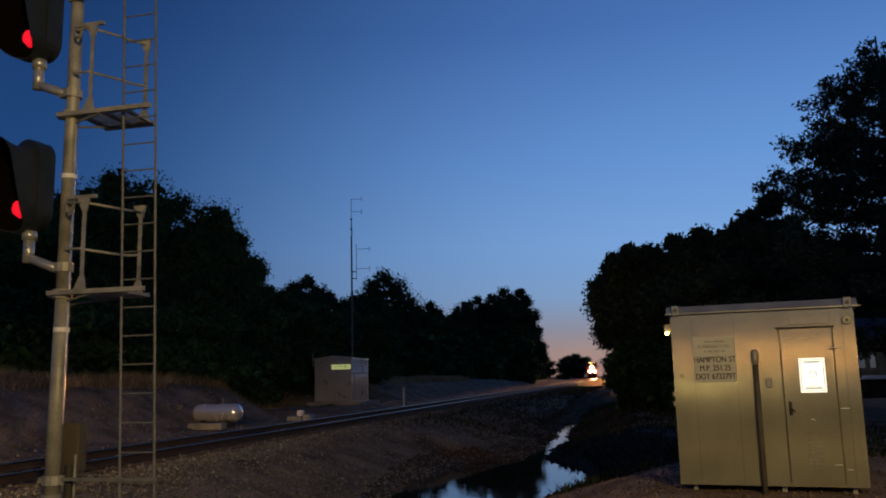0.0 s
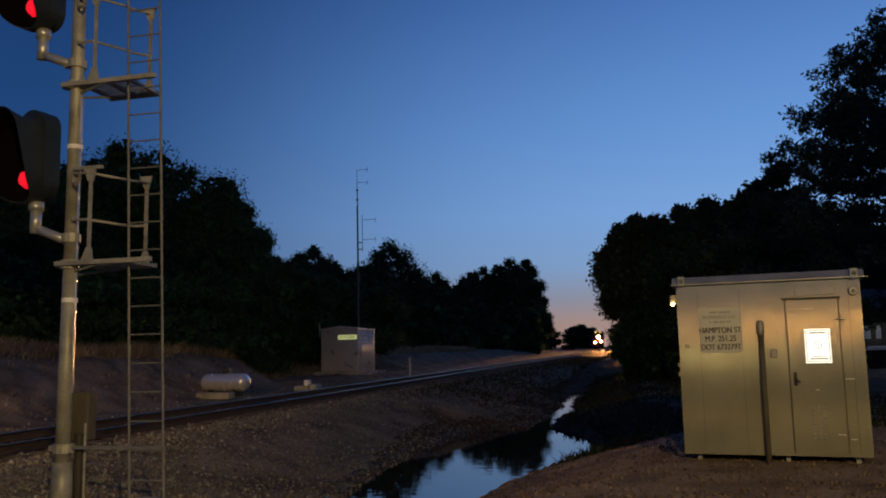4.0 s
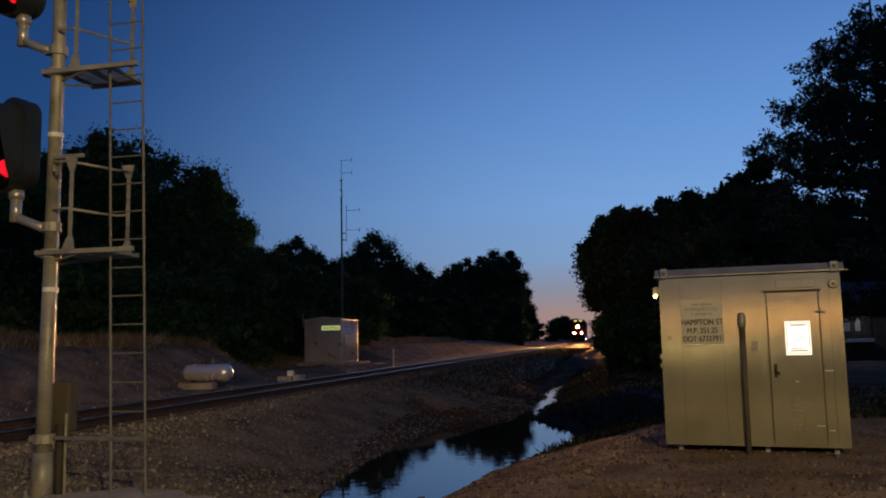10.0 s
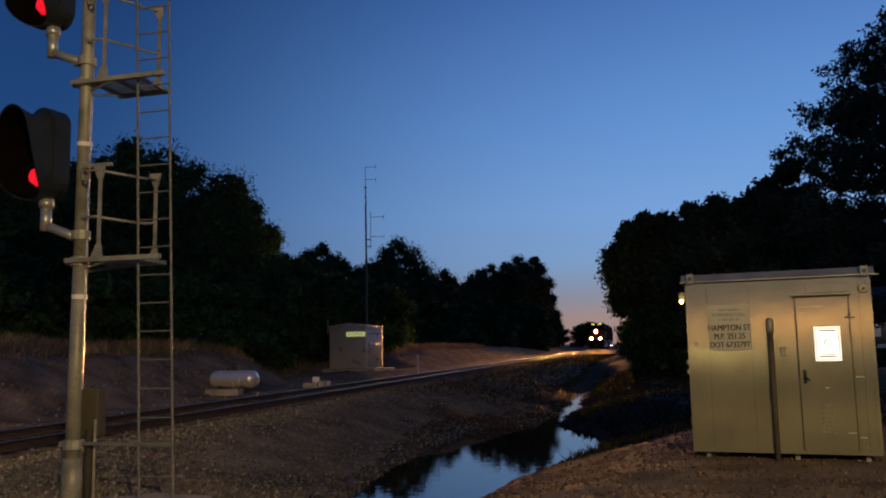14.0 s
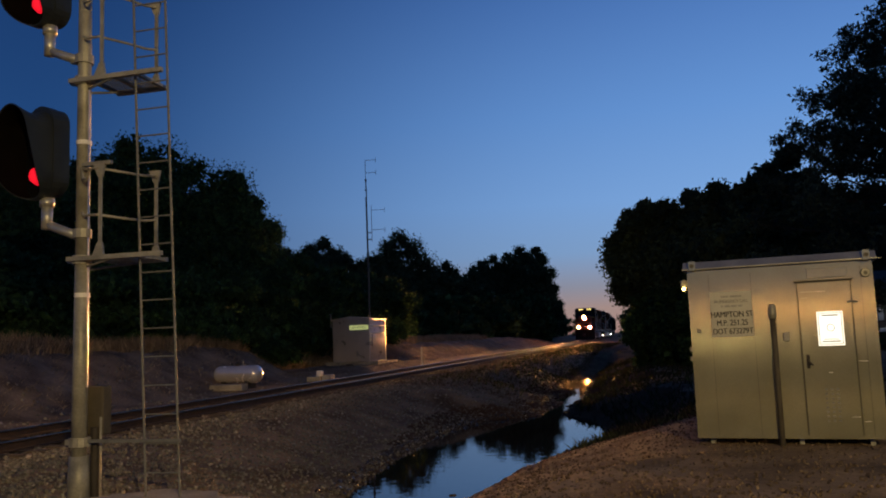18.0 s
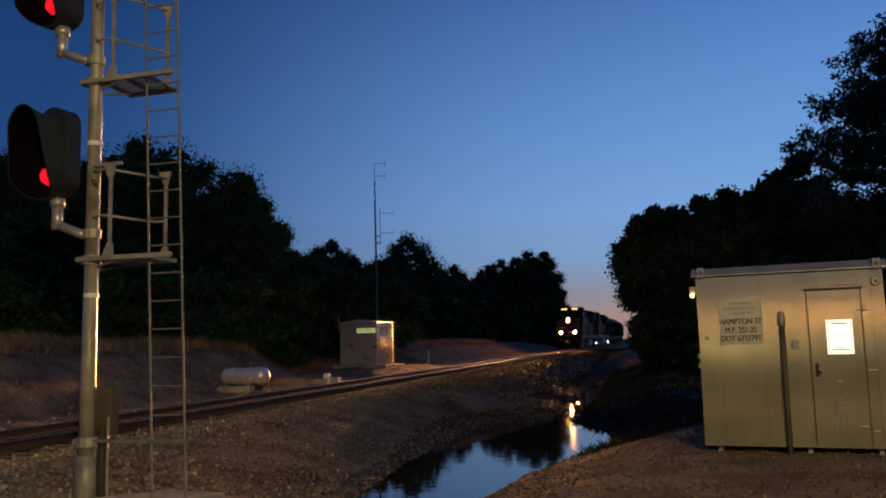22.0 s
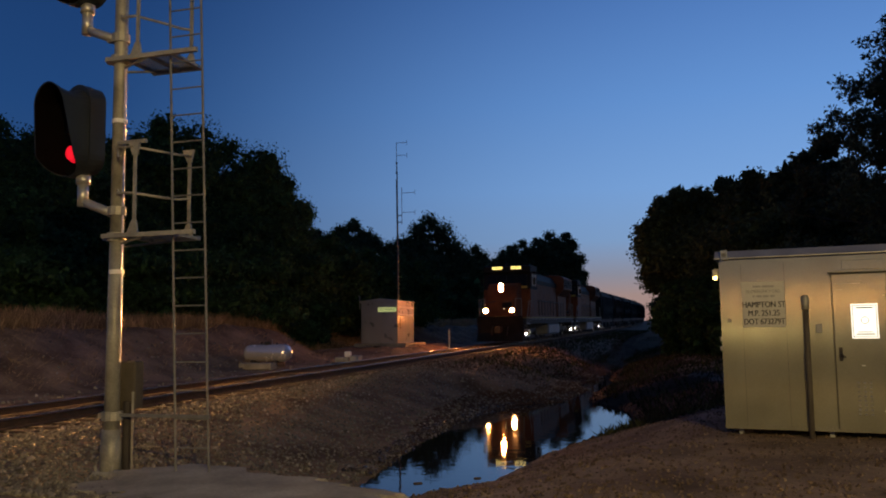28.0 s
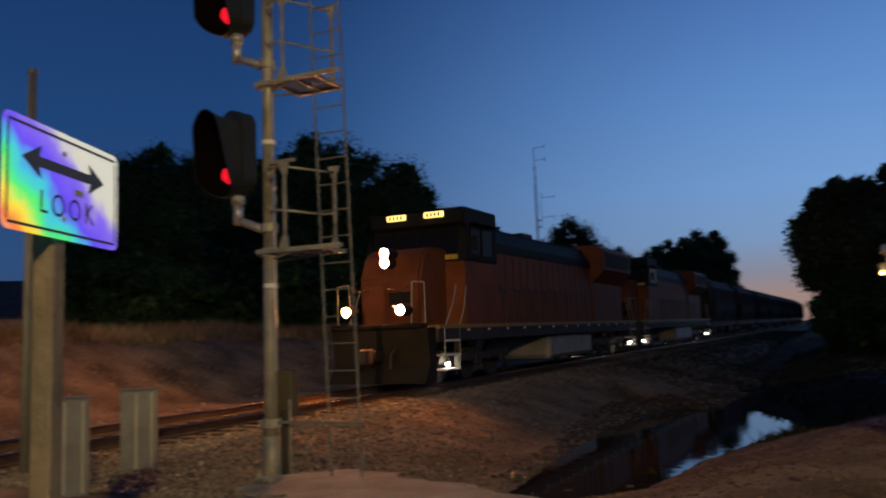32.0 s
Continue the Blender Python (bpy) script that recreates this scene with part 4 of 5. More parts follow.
def signal_head(name, z, parent):
    """A hooded three-lens colour-light head that faces down the line (local -y)."""
    head = part(name, stadium_prism(0.25, 0.55, -0.02, 0.10, (HX, -0.05, z + 0.035)), M_HOODGREY, parent, "black hooded signal head showing red")
    # one long hood round all lenses: deep above, short below
    bm = bmesh.new()
    outer, inner = stadium(0.235, 0.53), stadium(0.222, 0.517)
    def depth(px, pz):
        near = 0.41 - 0.17 * min(1.0, (0.53 - pz) / 0.77)
        far = 0.41
        k = 0.5 + 0.5 * px / 0.235
        return far + (near - far) * k - 0.20 * max(0.0, (-0.20 - pz) / 0.33) ** 1.5
    ring = []
    for o, i in zip(outer, inner):
        d = depth(*o)
        # the crown dips between back and mouth
        dip = 0.07 * max(0.0, (o[1] - 0.30) / 0.23)
        ring.append([bm.verts.new((HX + p[0], -0.05 - w, z + p[1] - q)) for p, w, q in
                     ((o, 0.01, 0), (o, d * 0.25, dip * 0.6), (o, d * 0.5, dip), (o, d * 0.75, dip * 0.6), (o, d, 0), (i, d, 0), (i, d * 0.5, dip), (i, 0.01, 0))])
    n = len(ring)
    for k in range(n):
        a, b = ring[k], ring[(k + 1) % n]
        for j in range(8):
            bm.faces.new((a[j], a[(j + 1) % 8], b[(j + 1) % 8], b[j]))
    part("hood", bm, M_HOODGREY, head, "long black hood tinted blue-grey for reflected sky")
    lining = bmesh.new()
    lr = [[lining.verts.new((HX + p[0] * 0.985, -0.05 - w, z + p[1] * 0.99 - q)) for w, q in ((0.012, 0), (depth(*p) * 0.5, 0.072 * max(0.0, (p[1] - 0.30) / 0.23)), (depth(*p) - 0.004, 0.005))] for p in inner]
    for k in range(len(lr)):
        a, b = lr[k], lr[(k + 1) % len(lr)]
        for j in range(2):
            lining.faces.new((a[j], b[j], b[j + 1], a[j + 1]))
    part("lining", lining, M_LINING, head, "matt black inside")
    part("face_plate", stadium_prism(0.22, 0.515, -0.004, 0.0, (HX, -0.072, z)), M_BLACK, head)
    for dz, mat in ((0.34, M_LENS), (0.05, M_LENS), (-0.24, M_RED)):
        b2 = bmesh.new()
        lathe(b2, ((-0.16, 0.03), (-0.145, 0.08), (-0.06, 0.118)), "y", 20, (HX, 0, z + dz))
        part("lens", b2, mat, head, "lit red lens" if mat is M_RED else "", True)
    part("rear_case", stadium_prism(0.20, 0.52, 0.05, 0.18, (HX, 0.0, z + 0.06)), M_HOODGREY, head)
    pipe = rods(((-0.45, -0.02, z - 0.50), (-0.45, -0.02, z - 0.60)), 0.082, 12)
    rod(pipe, (-0.45, -0.02, z - 0.60), (-0.45, -0.02, z - 0.86), 0.062, seg=12)
    rod(pipe, (-0.46, -0.02, z - 0.80), (0.0, 0.0, z - 0.98), 0.052, seg=12)
    part("support_pipe", pipe, M_PIPE, parent, "galvanised elbow pipe", True)
    # turned a little away from the line
    head.matrix_local = pose(HX, 0.05, 0) @ pose(0, 0, 0, 0, 0, -14) @ pose(-HX, -0.05, 0)
    return head


def stadium(r, half):
    pts = []
    for i in range(13):
        a = math.pi * i / 12
        pts.append((r * math.cos(a), half - r + r * math.sin(a)))
    for i in range(13):
        a = math.pi + math.pi * i / 12
        pts.append((r * math.cos(a), -half + r + r * math.sin(a)))
    return pts


def stadium_prism(r, half, y0, y1, at):
    bm = bmesh.new()
    prism(bm, [(p[0] + at[0], p[1] + at[2]) for p in stadium(r, half)], "y", at[1] + y0, at[1] + y1)
    return bm


def build_signal_mast():
    mast = thing("signal_mast", pose(-4.24, 9.30, 0.0, 0, 0, -13.5), "galvanised railway signal mast with two red signals, platforms and ladder", "railway signal")
    bm = bmesh.new()
    rod(bm, (0, 0, -0.1), (0, 0, 0.45), 0.125, 0.105, 16)
    rod(bm, (0, 0, 0.45), (0.015, 0, 2.6), 0.086, 0.078, 16)
    rod(bm, (0.015, 0, 2.6), (0.02, 0, 7.4), 0.078, 0.07, 16)
    part("pole", bm, M_GALV, mast, "", True)
    bm = boxed(-0.15, -0.15, -0.09, 0.15, 0.15, 0.0, bevel=0.02)
    for a in ((-.11, -.11), (.11, -.11), (.11, .11), (-.11, .11)):
        rod(bm, (*a, -0.02), (*a, 0.06), 0.014)
    part("base_plate", bm, M_GALV, mast)
    for z in (2.22, 3.97):
        part("band", rod(bmesh.new(), (0.02, 0, z - 0.025), (0.02, 0, z + 0.025), 0.086, seg=14), M_WHITE, mast, "pale band")
    for z in (0.60, 2.62, 2.92, 4.70, 4.96, 6.9):
        bm = rod(bmesh.new(), (0.01, 0, z - 0.05), (0.01, 0, z + 0.05), 0.118 if z < 1 else 0.105, seg=12)
        box(bm, -0.16, -0.03, z - 0.03, -0.09, 0.03, z + 0.03)
        part("clamp", bm, M_GALV, mast)
    # added strip imitating the light on the pole's edge; junction box behind the pole
    part("edge_light_strip", rods(((0.10, -0.01, 1.20), (0.097, -0.01, 2.0), (0.095, -0.01, 2.6), (0.089, -0.01, 4.6)), 0.010), M_EDGE_STRIP, mast, "thin bright strip for the light on the pole's edge")
    part("junction_box", boxed(0.0, 0.12, 0.66, 0.21, 0.28, 1.20, bevel=0.015), M_BOXPAINT, mast, "dark junction box")
    part("box_post", rod(bmesh.new(), (0.20, 0.1, -0.1), (0.20, 0.1, 0.86), 0.014), M_GALV, mast)
    part("dark_conduit", rod(bmesh.new(), (0.13, 0.10, -0.1), (0.13, 0.10, 0.75), 0.05, seg=10), M_GRIME, mast)
    signal_head("signal_head", 3.86, mast)
    signal_head("signal_head", 5.92, mast)
    # ladder, leaning a little to the mast
    foot, head = Vector((1.05, 0.0, -0.1)), Vector((0.80, 0.02, 7.2))
    ladder = thing("ladder", Matrix(), "", "")
    ladder.parent = mast
    for key in list(ladder.keys()):
        del ladder[key]
    half = Vector((0.205, 0, 0))
    for s in (-1, 1):
        part("ladder_rail", rod(bmesh.new(), foot + half * s, head + half * s, 0.0135, seg=8), M_LADDER, ladder)
    for i in range(24):
        p = foot.lerp(head, (0.06 + 0.305 * i) / 7.2)
        part("rung", rod(bmesh.new(), p - half, p + half, 0.009, seg=6), M_LADDER, ladder)
    bm = boxed(-0.14, -0.025, 0.592, 1.27, 0.0, 0.628)
    part("lower_brace", bm, M_LADDER, mast, "flat brace from pole to ladder")
    part("upper_brace", boxed(-0.05, -0.10, 6.08, 1.06, -0.06, 6.13), M_GALV, mast)
    for z in (2.60, 4.66, 6.75):
        build_platform(mast, z)


def build_platform(mast, z):
    # grating in a frame of angle bars
    plat = part("platform", boxed(-0.10, -0.13, z, 1.10, -0.08, z + 0.05), M_GALV, mast, "narrow grated platform with guard rails")
    part("platform_bar", boxed(0.10, 0.47, z, 0.78, 0.52, z + 0.05), M_GALV, plat)
    for x in (0.12, 0.45, 0.74):
        part("cross_bar", boxed(x, -0.08, z + 0.003, x + 0.045, 0.47, z + 0.04), M_GALV, plat)
    for i in range(15):
        x = 0.17 + 0.04 * i
        part("grating_bar", boxed(x, -0.078, z + 0.030, x + 0.005, 0.468, z + 0.046), M_GALV, plat)
    for i in range(7):
        y = -0.05 + 0.08 * i
        part("grating_bar", boxed(0.165, y, z + 0.036, 0.74, y + 0.006, z + 0.047), M_GALV, plat)
    for a, b in (((0.02, 0.0, z - 0.07), (0.45, -0.10, z + 0.002)), ((0.02, 0.0, z - 0.10), (0.45, 0.46, z + 0.002))):
        part("brace", rod(bmesh.new(), a, b, 0.014), M_LADDER, plat)
    # guard rails on the near side
    for x, at in ((0.33, 0.0), (0.66, 0.57)):
        bm = boxed(x - 0.020, -0.125, z + 0.05, x + 0.020, -0.105, z + 1.05)
        prism(bm, ((x - 0.09, z + 0.05), (x + 0.05, z + 0.05), (x + 0.028, z + 0.19), (x - 0.028, z + 0.19)), "y", -0.13, -0.10)
        prism(bm, ((x - 0.028, z + 0.93), (x + 0.028, z + 0.93), (x + 0.06, z + 1.08), (x - 0.09, z + 1.08)), "y", -0.13, -0.10)
        bmesh.ops.translate(bm, verts=bm.verts, vec=(0, at, 0))
        part("rail_post", bm, M_GALV, plat)
    for dz in (0.50, 1.03):
        part("guard_rail", rods(((0.05, -0.05, z + dz + 0.06), (0.10, -0.10, z + dz + 0.01), (0.30, -0.13, z + dz), (0.52, 0.12, z + dz - 0.03), (0.60, 0.32, z + dz - 0.03), (0.66, 0.44, z + dz - 0.01)), 0.015), M_GALV, plat)
    part("toggle_bracket", boxed(0.06, -0.09, z + 1.08, 0.44, -0.05, z + 1.12), M_GALV, plat)
    part("rail_loop", rods(((0.05, -0.08, z + 1.06), (0.12, -0.14, z + 0.92), (0.22, -0.20, z + 0.90), (0.3, -0.25, z + 1.0)), 0.014), M_GALV, plat)


# ---- small things along the line ----
def build_hut():
    u0, v0 = 43.35, 15.45
    x, y = xy(u0, v0)
    hut = thing("relay_hut", pose(x, y, 0.73, 0, 0, -13.5), "pale metal relay hut with ribbed side and a yellow-green name sign made to glow", "hut")
    W, L, H = 2.16, 2.7, 2.28
    # local x: towards the near side of the line, y: up the line
    part("body", boxed(-W, 0, 0, 0, L, H, bevel=0.02), M_HUT, hut)
    bm = bmesh.new()
    prism(bm, ((-W - 0.06, H), (0.06, H), (0.06, H + 0.05), (-W / 2, H + 0.20), (-W - 0.06, H + 0.05)), "y", -0.07, L + 0.07)
    part("roof", bm, M_HUT, hut, "low gabled metal roof")
    for i in range(9):
        yy = 0.12 + 0.29 * i
        part("rib", rod(bmesh.new(), (-0.025, yy + 0.045, 0.05), (-0.025, yy + 0.045, H - 0.02), 0.062, seg=28), M_HUT, hut, "", True)
    for zz in (1.50, 1.90):
        # a strip that follows the ribs, white and wavy to imitate the headlight glint
        strip = bmesh.new()
        rows = []
        for i in range(145):
            yy = 0.02 + (L - 0.04) * i / 144
            xx = 0.028 + 0.022 * math.cos(2 * math.pi * (yy - 0.165) / 0.29)
            rows.append([strip.verts.new(p) for p in ((0.0, yy, zz), (xx, yy, zz), (xx, yy, zz + 0.10), (0.0, yy, zz + 0.10))])
        for p, q in zip(rows, rows[1:]):
            for k in range(3):
                strip.faces.new((p[k], p[k + 1], q[k + 1], q[k]))
        part("cross_rib", strip, M_WHITE, hut, "white strip imitating a headlight glint on metal", True)
    for yy in (0.0, L):
        part("corner_post", boxed(-0.05, yy - 0.05, -0.05, 0.012, yy + 0.05, H + 0.1), M_HUT, hut)
    sign = part("name_sign", boxed(-1.15, -0.03, 1.73, -0.05, 0.0, 1.98), M_GREEN, hut, "yellow-green name sign made to glow")
    lettering("lettering", "EAST REPUBLIC", 0.17, pose(-0.6, -0.033, 1.855, 90, 0, 0), M_TANKGREY, sign, squeeze=0.78)
    part("slab", boxed(-W - 0.3, -0.4, -0.5, 0.6, L + 0.4, 0.0, bevel=0.03), M_CONCRETE, hut, "pale concrete slab")
    part("vent_pipe", rods(((-W - 0.12, 0.1, 1.9), (-W - 0.12, 0.1, 2.62), (-W - 0.2, 0.1, 2.64)), 0.03), M_GALV, hut)
    bm = boxed(-0.9, -1.4, -0.45, -0.55, -1.1, -0.1, bevel=0.03)
    tagged(part("cable_box", bm, M_GRIME), "small dark cable box by the hut", "box").matrix_world = pose(x, y, 0.73, 0, 0, -13.5)
    # radio mast
    px, py = xy(46.4, 16.49)
    pole = thing("radio_mast", pose(px, py, 0.5), "slender radio mast with two dipole antennas beside the hut", "antenna mast")
    bm = bmesh.new()
    for a, b, ra, rb in ((0, 4.4, 0.055, 0.05), (4.4, 9.9, 0.055, 0.05), (9.9, 10.9, 0.035, 0.03)):
        rod(bm, (0, 0, a), (-0.03 * b / 11, 0, b), ra, rb, 8)
    part("pole", bm, M_POLE, pole)
    for z in (10.3, 10.9):
        part("collar", rod(bmesh.new(), (-0.03, 0, z - 0.05), (-0.03, 0, z + 0.05), 0.06), M_POLE, pole)
    for z0, z1, booms, x0, reach in ((10.9, 12.15, (11.35, 12.12), -0.03, 0.62), (7.2, 9.4, (7.9, 9.08), 0.26, 0.78)):
        ant = part("antenna", rod(bmesh.new(), (x0, 0, z0), (x0, 0, z1), 0.016, seg=6), M_POLE, pole)
        for zb in booms:
            part("boom", rod(bmesh.new(), (x0, 0, zb), (x0 + reach, 0, zb + 0.02), 0.014, seg=6), M_POLE, ant)
            part("dipole", rod(bmesh.new(), (x0 + reach, 0, zb - 0.14), (x0 + reach, 0, zb + 0.16), 0.012, seg=6), M_POLE, ant)
    for z in (7.3, 7.7):
        part("bracket", boxed(0.0, -0.03, z, 0.28, 0.03, z + 0.05), M_POLE, pole)


def build_tank():
    x, y = at_sky(-14.85, 33.0)
    tank = thing("propane_tank", pose(x, y, 0.30, 0, 0, 70), "white horizontal gas tank on low blocks beside the track", "gas tank")
    bm = bmesh.new()
    r = 0.34
    prof = [(-1.02, 0.02)] + [(-0.75 - 0.27 * math.cos(a), r * math.sin(a)) for a in (0.3, 0.6, 0.9, 1.2, 1.45)]
    prof += [(-0.72, r), (0.72, r)] + [(0.75 + 0.27 * math.cos(a), r * math.sin(a)) for a in (1.45, 1.2, 0.9, 0.6, 0.3)] + [(1.02, 0.02)]
    lathe(bm, prof, "x", 28, (0, 0, r + 0.02))
    part("shell", bm, M_TANK, tank, "", True).matrix_local = pose(0, 0, 0, 0, 0, -88)
    for xx in (-0.5, 0.5):
        part("saddle", boxed(xx - 0.09, -0.30, -0.25, xx + 0.09, 0.30, 0.10, bevel=0.02), M_GRIME, tank).matrix_local = pose(0, 0, 0, 0, 0, -88)
    bm = bmesh.new()
    lathe(bm, ((0.68, 0.12), (0.76, 0.12), (0.80, 0.09), (0.82, 0.03)), "z", 14, (0, 0, 0))
    part("valve_dome", bm, M_GRIME, tank, "", True)
    part("filler_pipe", rod(bmesh.new(), (0.02, -0.2, 0.66), (0.02, -0.2, 0.88), 0.015), M_GALV, tank)
    for yy, zz, rr in ((0.28, 0.78, 0.05), (-0.42, 0.76, 0.04), (-0.88, 0.66, 0.03)):
        part("valve", rod(bmesh.new(), (0, yy, 0.55), (0, yy, zz), rr, rr * 0.7, 10), M_GRIME, tank)
    skid = tagged(part("tank_skid", boxed(-0.86, -0.22, -0.04, 0.48, 0.22, 0.20, bevel=0.03), M_CONCRETE), "long low concrete block beside the gas tank", "concrete block")
    sx, sy = at_sky(-15.2, 31.2)
    skid.matrix_world = pose(sx, sy, 0.16, 0, 0, -16)


def build_trackside():
    x, y = at_sky(-9.46, 33.4)
    boxes = thing("switch_machine", pose(x, y, 0.24, 0, 0, -13.5), "cluster of grey metal trackside switch boxes", "switch machine")
    for a, mat in (((-0.50, -0.26, 0.0, 0.08, 0.26, 0.20), M_GALV), ((0.13, -0.22, 0.0, 0.50, 0.22, 0.26), M_TANKGREY), ((-0.15, -0.12, 0.20, 0.08, 0.12, 0.42), M_WHITE)):
        part("box", boxed(*a, bevel=0.03), mat, boxes)
    part("base_timber", boxed(-0.62, -0.32, -0.25, 0.58, 0.32, 0.0, bevel=0.02), M_TIE, boxes)
    x, y = at_sky(-2.62, 48.5)
    post = thing("marker_post", pose(x, y, ground_z(x, y)), "slim pale lineside marker post", "marker post")
    part("post", boxed(-0.045, -0.03, -0.2, 0.045, 0.03, 1.1, bevel=0.01), M_PLATE, post)
    part("cap", boxed(-0.06, -0.04, 1.1, 0.06, 0.04, 1.14), M_PLATE, post)
    # concrete pad at the foot of the ladder
    bm = bmesh.new()
    rng = random.Random(4)
    # a thin slab whose broken rim sinks into the soil
    rims = [[], [], []]
    for i in range(120):
        a = 2 * math.pi * i / 120
        r = 1 + 0.16 * math.sin(3 * a + 1) + 0.08 * math.sin(7 * a) + 0.05 * math.sin(17 * a + 2) + 0.05 * rng.uniform(-1, 1)
        for ring, k, z in zip(rims, (0.93, 1.03, 1.10), (0.022, 0.012, -0.09)):
            k *= 1 + 0.03 * rng.uniform(-1, 1)
            ring.append(bm.verts.new((1.55 * r * k * math.cos(a), 0.82 * r * k * math.sin(a), z)))
    bm.faces.new(rims[0])
    for inner, outer in zip(rims, rims[1:]):
        for i in range(120):
            bm.faces.new((inner[i], outer[i], outer[(i + 1) % 120], inner[(i + 1) % 120]))
    tagged(part("concrete_pad", bm, M_CONCRETE), "worn concrete pad at the foot of the signal ladder", "concrete pad", kind="structure").matrix_world = pose(-2.75, 8.35, 0.0, 0, 0, -24)
    # debris in the water
    for x, y, s in ((-0.2, 13.3, 0.06), (-1.1, 12.9, 0.07)):
        bm = boxed(-s, -s * 0.35, -0.03, s, s * 0.35, 0.02, bevel=0.012)
        tagged(part("floating_stick", bm, M_BARK), "dark scrap of wood lying in the water", "debris").matrix_world = pose(x, y, WATER_Z, 0, 0, 20)


def build_crossing_corner():
    sign = thing("look_sign", pose(-2.29, 2.65, 2.0, 0, 0, 98.1), "pale LOOK sign with a double arrow and a painted, glowing rainbow", "road sign")
    # local x along the plate away from the viewer, -y to the viewer's side
    W, H = 0.92, 0.46
    bm = bmesh.new()
    r = 0.04
    ring = []
    for cx, cz, a0 in ((W - r, H - r, 0), (r, H - r, 90), (r, r, 180), (W - r, r, 270)):
        for k in range(5):
            a = radians(a0 + 22.5 * k)
            ring.append((cx + r * math.cos(a), cz + r * math.sin(a)))
    prism(bm, ring, "y", -0.004, 0.0)
    plate = part("plate", bm, M_RAINBOW, sign, "pale sheeting with rainbow light painted on and made to glow")
    for a in ((0.03, 0.425, W - 0.03, 0.437), (0.03, 0.023, W - 0.03, 0.035), (0.022, 0.04, 0.034, H - 0.04), (W - 0.034, 0.04, W - 0.022, H - 0.04)):
        part("border", boxed(a[0], -0.006, a[1], a[2], -0.004, a[3]), M_SIGNINK, plate)
    bm = bmesh.new()
    z, h = 0.30, 0.022
    prism(bm, ((0.12, z), (0.26, z + 0.07), (0.245, z + h), (0.655, z + h), (0.64, z + 0.07), (0.78, z), (0.64, z - 0.07), (0.655, z - h), (0.245, z - h), (0.26, z - 0.07)), "y", -0.006, -0.004)
    part("arrow", bm, M_SIGNINK, plate, "black double arrow")
    lettering("lettering", "LOOK", 0.135, pose(0.47, -0.005, 0.135, 90, 0, 0), M_SIGNINK, plate, depth=0.001, bold=0.0, spacing=1.35)
    part("patch", boxed(0.52, -0.0055, 0.205, 0.60, -0.004, 0.235), M_TANKGREY, plate)
    part("post", boxed(0.385, 0.012, -2.3, 0.485, 0.105, 0.42, bevel=0.008), M_WOOD, sign, "weathered square timber post")
    for zz in (0.09, 0.37):
        part("bolt", rod(bmesh.new(), (0.43, -0.012, zz), (0.43, 0.0, zz), 0.012), M_GALV, sign)
    px, py = at_sky(-39.2, 12.0)
    pole = thing("steel_pole", pose(px, py, ground_z(px, py)), "dark slim steel pole beside the crossing", "pole")
    part("shaft", rod(bmesh.new(), (0, 0, -0.2), (0, 0, 5.2), 0.07, 0.055, 12), M_POLE, pole, "", True)
    part("cap", rod(bmesh.new(), (0, 0, 5.2), (0, 0, 5.26), 0.065), M_POLE, pole)
    for az, d, w, rz in ((-32.75, 11.4, 0.44, 30), (-36.9, 9.8, 0.42, 34)):
        px, py = at_sky(az, d)
        post = thing("cable_pedestal", pose(px, py, ground_z(px, py), 0, 0, rz), "galvanised folded-steel cable pedestal beside the track", "cable pedestal", "pedestals by the crossing")
        part("shell", boxed(-w / 2, -0.09, -0.1, w / 2, 0.09, 1.0, bevel=0.012), M_PEDESTAL, post)
        part("fold", boxed(-0.045, -0.10, 0.02, -0.02, -0.09, 0.97), M_TANKGREY, post)
        part("fold", boxed(0.14, -0.098, 0.02, 0.16, -0.09, 0.97), M_GALV, post)
        part("lid", boxed(-w / 2 - 0.01, -0.10, 1.0, w / 2 + 0.01, 0.10, 1.025, bevel=0.008), M_PEDESTAL, post)
    # houses beyond the woods' end
    for az, d, w, rz in ((-41.8, 55, 7.0, 30), (-46.5, 60, 8.0, 25)):
        px, py = at_sky(az, d)
        home = thing("house", pose(px, py, 1.2, 0, 0, rz), "far pale house with a dark gabled roof", "house", "far houses")
        part("wall", boxed(-w / 2, -3, -0.6, w / 2, 3, 2.2), M_HOUSE, home)
        bm = bmesh.new()
        prism(bm, ((-3.4, 2.15), (3.4, 2.15), (0, 4.5)), "x", -w / 2 - 0.3, w / 2 + 0.3)
        part("roof", bm, M_ROOFING, home)
        part("door", boxed(-0.5, -3.06, -0.5, 0.5, -3.0, 1.6), M_POLE, home)
        for xx in (-2.2, 2.0):
            part("window", boxed(xx - 0.6, -3.05, 0.5, xx + 0.6, -3.0, 1.6), M_GLASS, home)
    # assumed street lamp, added out of view behind the viewer
    lamp = thing("unseen_street_lamp", pose(4.6, -8.0, 0), "assumed grey steel street lamp, unseen behind the viewer", "street lamp")
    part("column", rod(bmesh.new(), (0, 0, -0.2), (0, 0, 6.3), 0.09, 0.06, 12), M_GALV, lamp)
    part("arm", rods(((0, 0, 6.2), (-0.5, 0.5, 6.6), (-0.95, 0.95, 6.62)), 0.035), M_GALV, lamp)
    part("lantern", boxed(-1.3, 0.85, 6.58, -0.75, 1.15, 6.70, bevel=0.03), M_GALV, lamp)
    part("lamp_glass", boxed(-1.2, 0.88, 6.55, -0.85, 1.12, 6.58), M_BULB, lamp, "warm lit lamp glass")
